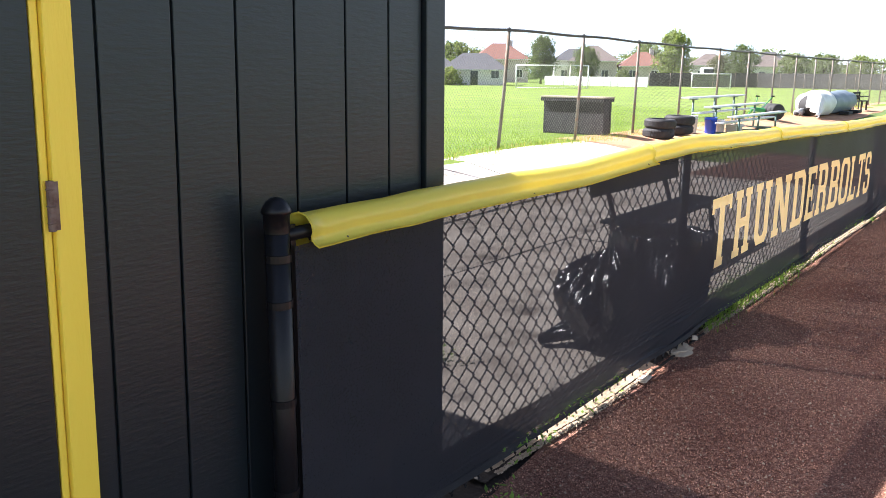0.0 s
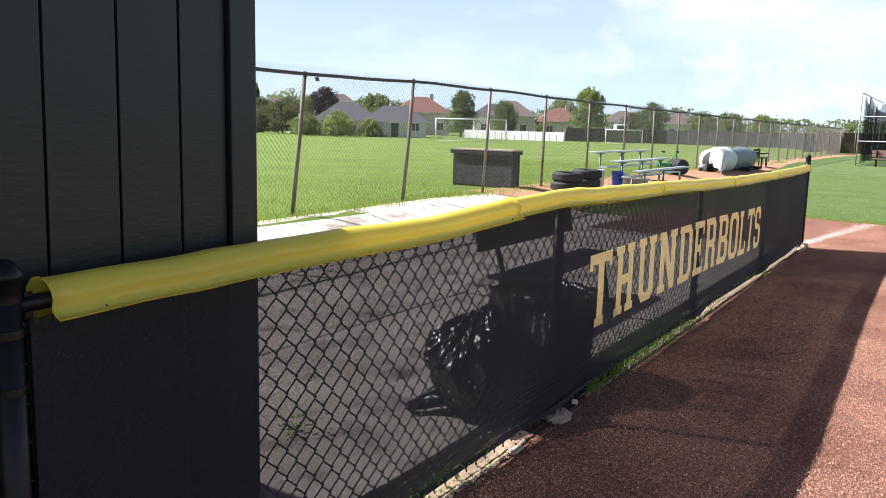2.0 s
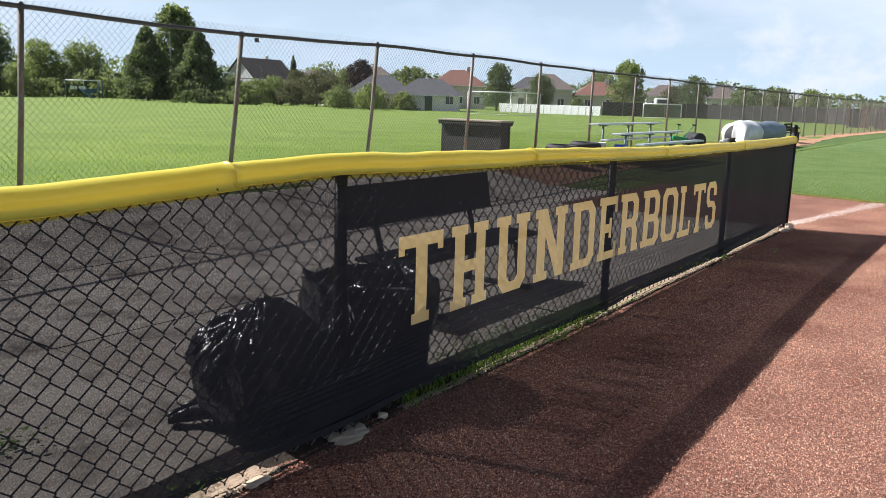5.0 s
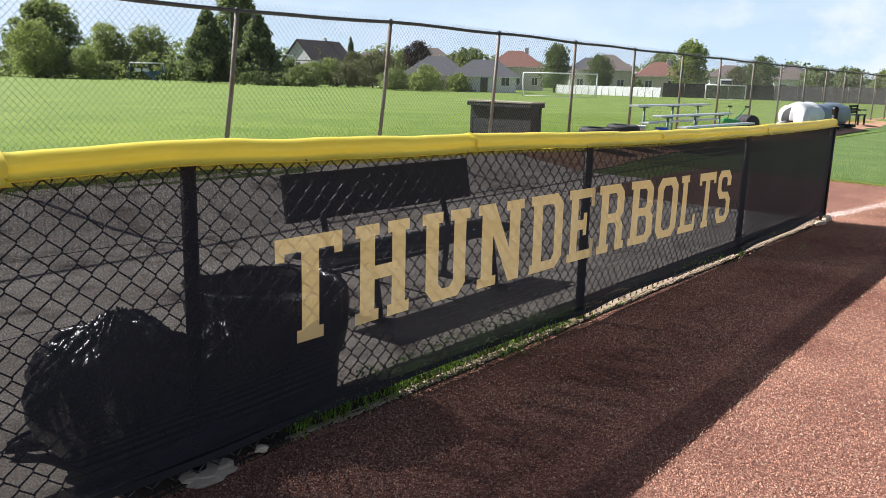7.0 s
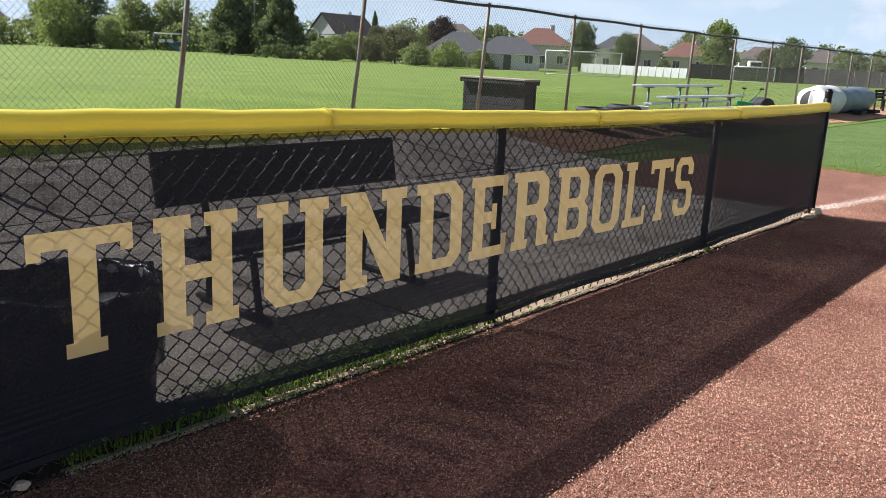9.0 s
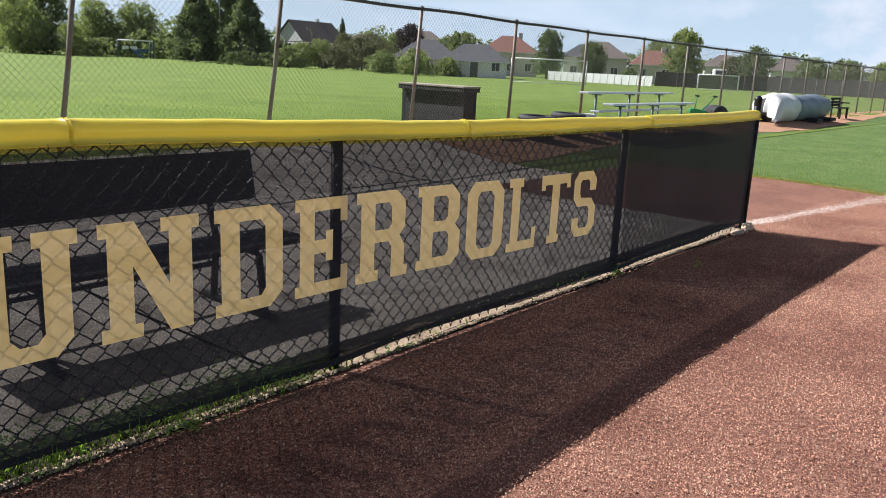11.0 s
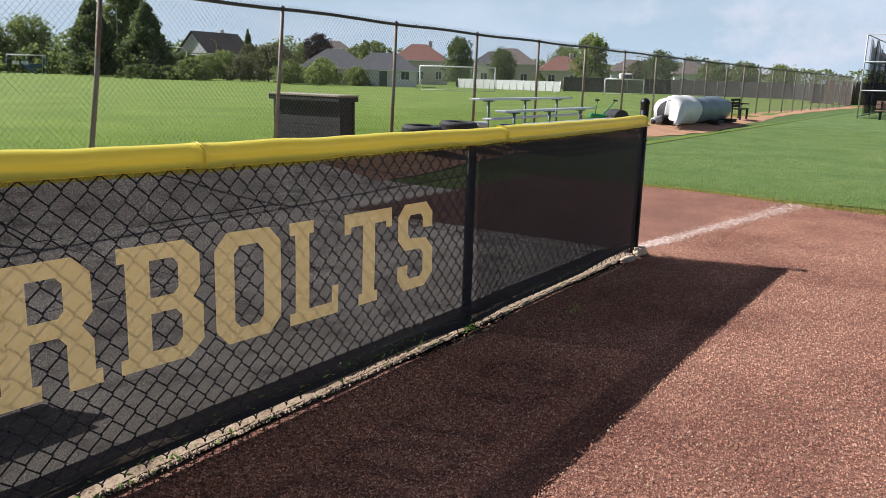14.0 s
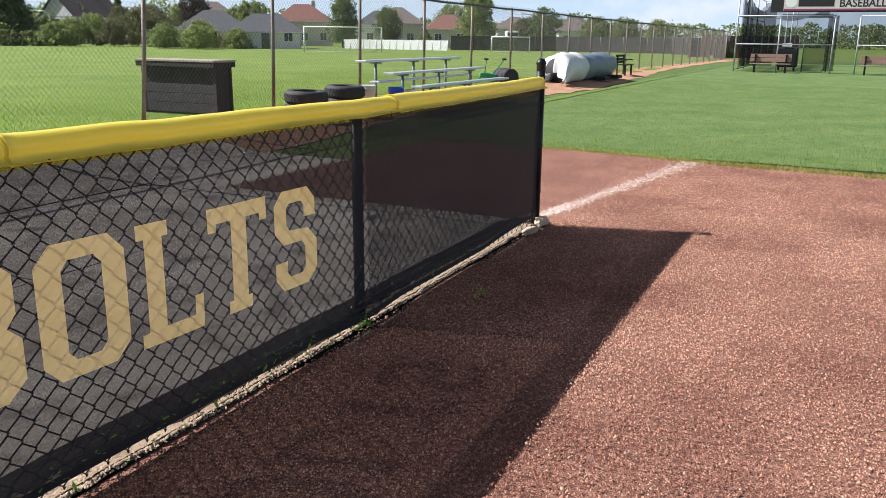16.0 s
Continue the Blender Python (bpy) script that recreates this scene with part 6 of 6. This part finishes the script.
# ---- houses ----
def house(x, y, turn, w, d, eave, ridge, wall_mat, roof_mat, label, hip=0.0, windows=3, storeys=1, chimney=True, door_at=None, z=0.0):
    """A house whose front looks along -y before it is turned."""
    m = pose(x, y, z, 0, 0, turn)
    hs = thing("house", x, y, z, label, "house", "houses beyond the field")
    wall = Geo().box(-w / 2, w / 2, -d / 2, d / 2, -0.2, eave, m)
    if not hip:
        for s in (-1, 1):
            wall.add([m @ Vector((s * w / 2, -d / 2, eave)), m @ Vector((s * w / 2, d / 2, eave)), m @ Vector((s * w / 2, 0, ridge - 0.05)), m @ Vector((s * (w / 2 - 0.2), -d / 2, eave)), m @ Vector((s * (w / 2 - 0.2), d / 2, eave)), m @ Vector((s * (w / 2 - 0.2), 0, ridge - 0.05))], [(0, 1, 2), (5, 4, 3), (0, 3, 4, 1), (1, 4, 5, 2), (2, 5, 3, 0)])
    part("wall", wall, wall_mat, hs)
    o, k = 0.45, max(0.0, w / 2 - hip)
    e = eave - 0.08
    lo = [Vector((sx * (w / 2 + o), sy * (d / 2 + o), e)) for sx, sy in ((-1, -1), (1, -1), (1, 1), (-1, 1))]
    hi = [Vector((-(k if hip else w / 2 + o), 0, ridge)), Vector(((k if hip else w / 2 + o), 0, ridge))]
    top = lo + hi
    under = [p - Vector((0, 0, 0.16)) for p in top]
    faces = [(0, 1, 5, 4), (1, 2, 5), (2, 3, 4, 5), (3, 0, 4)] if hip else [(0, 1, 5, 4), (2, 3, 4, 5)]
    faces += [tuple(i + 6 for i in q[::-1]) for q in faces] + [(0, 6, 7, 1), (1, 7, 8, 2), (2, 8, 9, 3), (3, 9, 6, 0)]
    roof = part("roof", Geo().add([m @ p for p in top + under], faces), roof_mat, hs, "pitched shingle roof")
    if chimney:
        part("chimney", Geo().box(w * 0.18, w * 0.18 + 0.7, 0.3, 0.9, ridge - 1.0, ridge + 0.6, m), wall_mat, roof, "brick chimney", bevel=0.03)
    part("gutter", Geo().box(-w / 2 - o, w / 2 + o, -d / 2 - o - 0.1, -d / 2 - o - 0.02, e - 0.14, e - 0.02, m), LIGHT_WHITE, roof, "white gutter")
    for fl2 in range(storeys):
        for i in range(windows):
            wx = -w / 2 + w * (i + 0.5) / windows
            wz = 0.95 + 2.6 * fl2
            wh = min(1.25, eave - wz - 0.25)
            if wh < 0.4 or (door_at == i and fl2 == 0):
                continue
            win = part("window", Geo().box(wx - 0.6, wx + 0.6, -d / 2 - 0.05, -d / 2 + 0.02, wz - 0.08, wz + wh + 0.08, m), LIGHT_WHITE, hs, "white framed window")
            for s in (-1, 1):
                part("pane", Geo().box(wx + s * 0.27 - 0.24, wx + s * 0.27 + 0.24, -d / 2 - 0.07, -d / 2 - 0.052, wz, wz + wh, m), GLASS, win)
    for s in (-1, 1):
        win = part("window", Geo().box(s * (w / 2 + 0.03) - 0.03, s * (w / 2 + 0.03) + 0.03, -0.6, 0.6, eave - 1.55, eave - 0.35, m), LIGHT_WHITE, hs, "white framed side window")
        part("pane", Geo().box(s * (w / 2 + 0.07) - 0.012, s * (w / 2 + 0.07) + 0.012, -0.5, 0.5, eave - 1.45, eave - 0.45, m), GLASS, win)
    if door_at is not None:
        dx = -w / 2 + w * (door_at + 0.5) / windows
        part("door", Geo().box(dx - 0.5, dx + 0.5, -d / 2 - 0.06, -d / 2 + 0.02, 0, 2.05, m), GLASS, hs, "dark patio door")
    return hs, m


house(114.6, 124.2, 2, 11, 8, 4.6, 8.6, SIDING, SHINGLE_BROWN, "two-storey pale house with a steep brown roof", 0, 3, 2)
house(94.8, 76.0, -52, 9, 9, 2.3, 4.9, BRICK_TAN, SHINGLE_GREY, "low tan house with a dark grey hipped roof", 3.2, 3, 1, False)
house(94.0, 66.5, -55, 8.6, 8, 2.2, 4.4, BRICK_PALE, SHINGLE_GREY, "low pale brick house with a grey hipped roof", 2.6, 3, 1, False, 1)
house(126.5, 84.0, -50, 9.5, 9, 4.2, 7.0, BRICK_TAN, SHINGLE_RED, "house with a red-brown hipped roof", 3.4, 3, 1, True)
house(125.0, 64.0, -60, 7.5, 8, 3.8, 6.3, BRICK_TAN, SHINGLE_BROWN, "tan house with a brown hipped roof", 3.0, 2, 1, False)
house(128.0, 56.5, -60, 7.0, 8, 3.0, 5.2, BRICK_TAN, SHINGLE_RED, "low tan house with a red-brown roof", 2.6, 2, 1, True)
house(131.0, 71.0, -58, 7, 8, 4.0, 6.0, SIDING, SHINGLE_GREY, "white-sided house with a pale grey roof", 2.6, 2, 1, False)
house(135.0, 47.5, -65, 6, 7, 3.2, 5.0, BRICK_PALE, SHINGLE_BROWN, "pale house behind the tall tree", 2.2, 2, 1, False)
house(158.0, 44.5, -68, 6, 7, 3.2, 5.4, SIDING, SHINGLE_BROWN, "white-sided far house with a hipped roof", 2.4, 2, 1, False)
house(165.0, 46.5, -68, 6.5, 7, 3.6, 6.0, BRICK_PALE, SHINGLE_GREY, "pale far house with a grey roof", 2.4, 2, 1, False)
house(122.0, 100.5, -48, 9, 9, 4.6, 7.4, BRICK_TAN, SHINGLE_BROWN, "tan house with a brown roof behind trees", 3.2, 3, 1, False)
house(117.0, 112.0, -44, 8, 8, 4.0, 6.4, BRICK_TAN, SHINGLE_BROWN, "tan house half hidden by trees", 3.0, 2, 1, False)
house(62.0, 172.0, -22, 12, 9, 5.0, 9.0, BRICK_TAN, SHINGLE_BROWN, "tan house behind park trees", 3.5, 3, 1, True)
panel_fence("garden_fence", [(97.0, 90.5), (94.5, 83.0), (90.5, 78.0)], 1.5, BRICK_TAN, OLD_WOOD, "pale wooden garden fence", 2.0, 0.06)
panel_fence("garden_wall", [(88.0, 126.0), (96.0, 116.0), (100.0, 108.0)], 1.4, BRICK_TAN, OLD_WOOD, "pale garden fence behind the cone-shaped trees", 2.5, 0.06)
for x, y, h in ((126.0, 44.5, 1.7),):
    van = thing("van", x, y, 0, "white parked van far beyond the field", "van")
    part("body", Geo().box(-2.4, 2.4, -0.95, 0.95, 0.35, 2.1, pose(x, y, 0.6, 0, 0, 25)), LIGHT_WHITE, van, bevel=0.2)
    part("windscreen", Geo().box(-2.42, -2.36, -0.75, 0.75, 1.25, 1.85, pose(x, y, 0.6, 0, 0, 25)), GLASS, van)
    for sx in (-1.5, 1.5):
        for sy in (-0.9, 0.9):
            part("wheel", Geo().lathe([(0.001, -0.1), (0.33, -0.1), (0.35, 0), (0.33, 0.1), (0.001, 0.1)], 18, pose(x, y, 0.6, 0, 0, 25) @ pose(sx, sy, 0.35, 90)), RUBBER, van, smooth=True)


def street_lamp(x, y, h, label, steel=GALV_CLEAN):
    s = thing("street_lamp", x, y, 0, label, "street lamp")
    part("pole", Geo().tube([(x, y, -0.1), (x, y, h - 0.5), (x - 0.3, y + 0.4, h - 0.1), (x - 1.2, y + 1.4, h)], [0.13, 0.09, 0.07, 0.05], 8), steel, s, smooth=True)
    part("lamp_head", Geo().box(-0.5, 0.3, -0.15, 0.15, -0.08, 0.08, pose(x - 1.4, y + 1.6, h, 0, 0, 130)), ALUMINIUM, s, bevel=0.03)


street_lamp(89.4, 118.8, 11.6, "tall grey street lamp among the trees")
street_lamp(88.05, 100.0, 4.75, "short pale lamp post beside the trees", LIGHT_WHITE)
street_lamp(140.0, 46.0, 5.6, "grey street lamp beyond the fence")
play = thing("playground", 82.9, 135.0, 0, "blue playground frame with white panels", "playground")
for dx, dy in ((-2.4, 1.8), (2.4, -1.8), (0.6, 1.0), (2.6, -0.4)):
    part("post", Geo().tube([(82.9 + dx, 135 + dy, -0.1), (82.9 + dx, 135 + dy, 3.1)], 0.1, 8), PLAY_BLUE, play, smooth=True)
part("beam", Geo().tube([(80.5, 136.8, 3.1), (85.3, 133.2, 3.1)], 0.1, 8), LIGHT_WHITE, play, smooth=True)
part("tower", Geo().box(-1.0, 1.0, -0.9, 0.9, 0.9, 1.7, pose(84.4, 135.2, 0, 0, 0, -35)), PLAY_BLUE, play, "blue deck", bevel=0.05)
part("slide", Geo().box(-0.4, 0.4, -1.6, 1.6, -0.05, 0.05, pose(82.7, 134.0, 0.85, 30, 0, 20)), PLAY_BLUE, play, "blue slide", bevel=0.02)
for dx in (-1.4, -0.4):
    part("panel", Geo().box(-0.55, 0.55, -0.04, 0.04, 1.5, 2.1, pose(82.9 + dx, 134.6 - dx, 0, 0, 0, -35)), LIGHT_WHITE, play, "white panel")
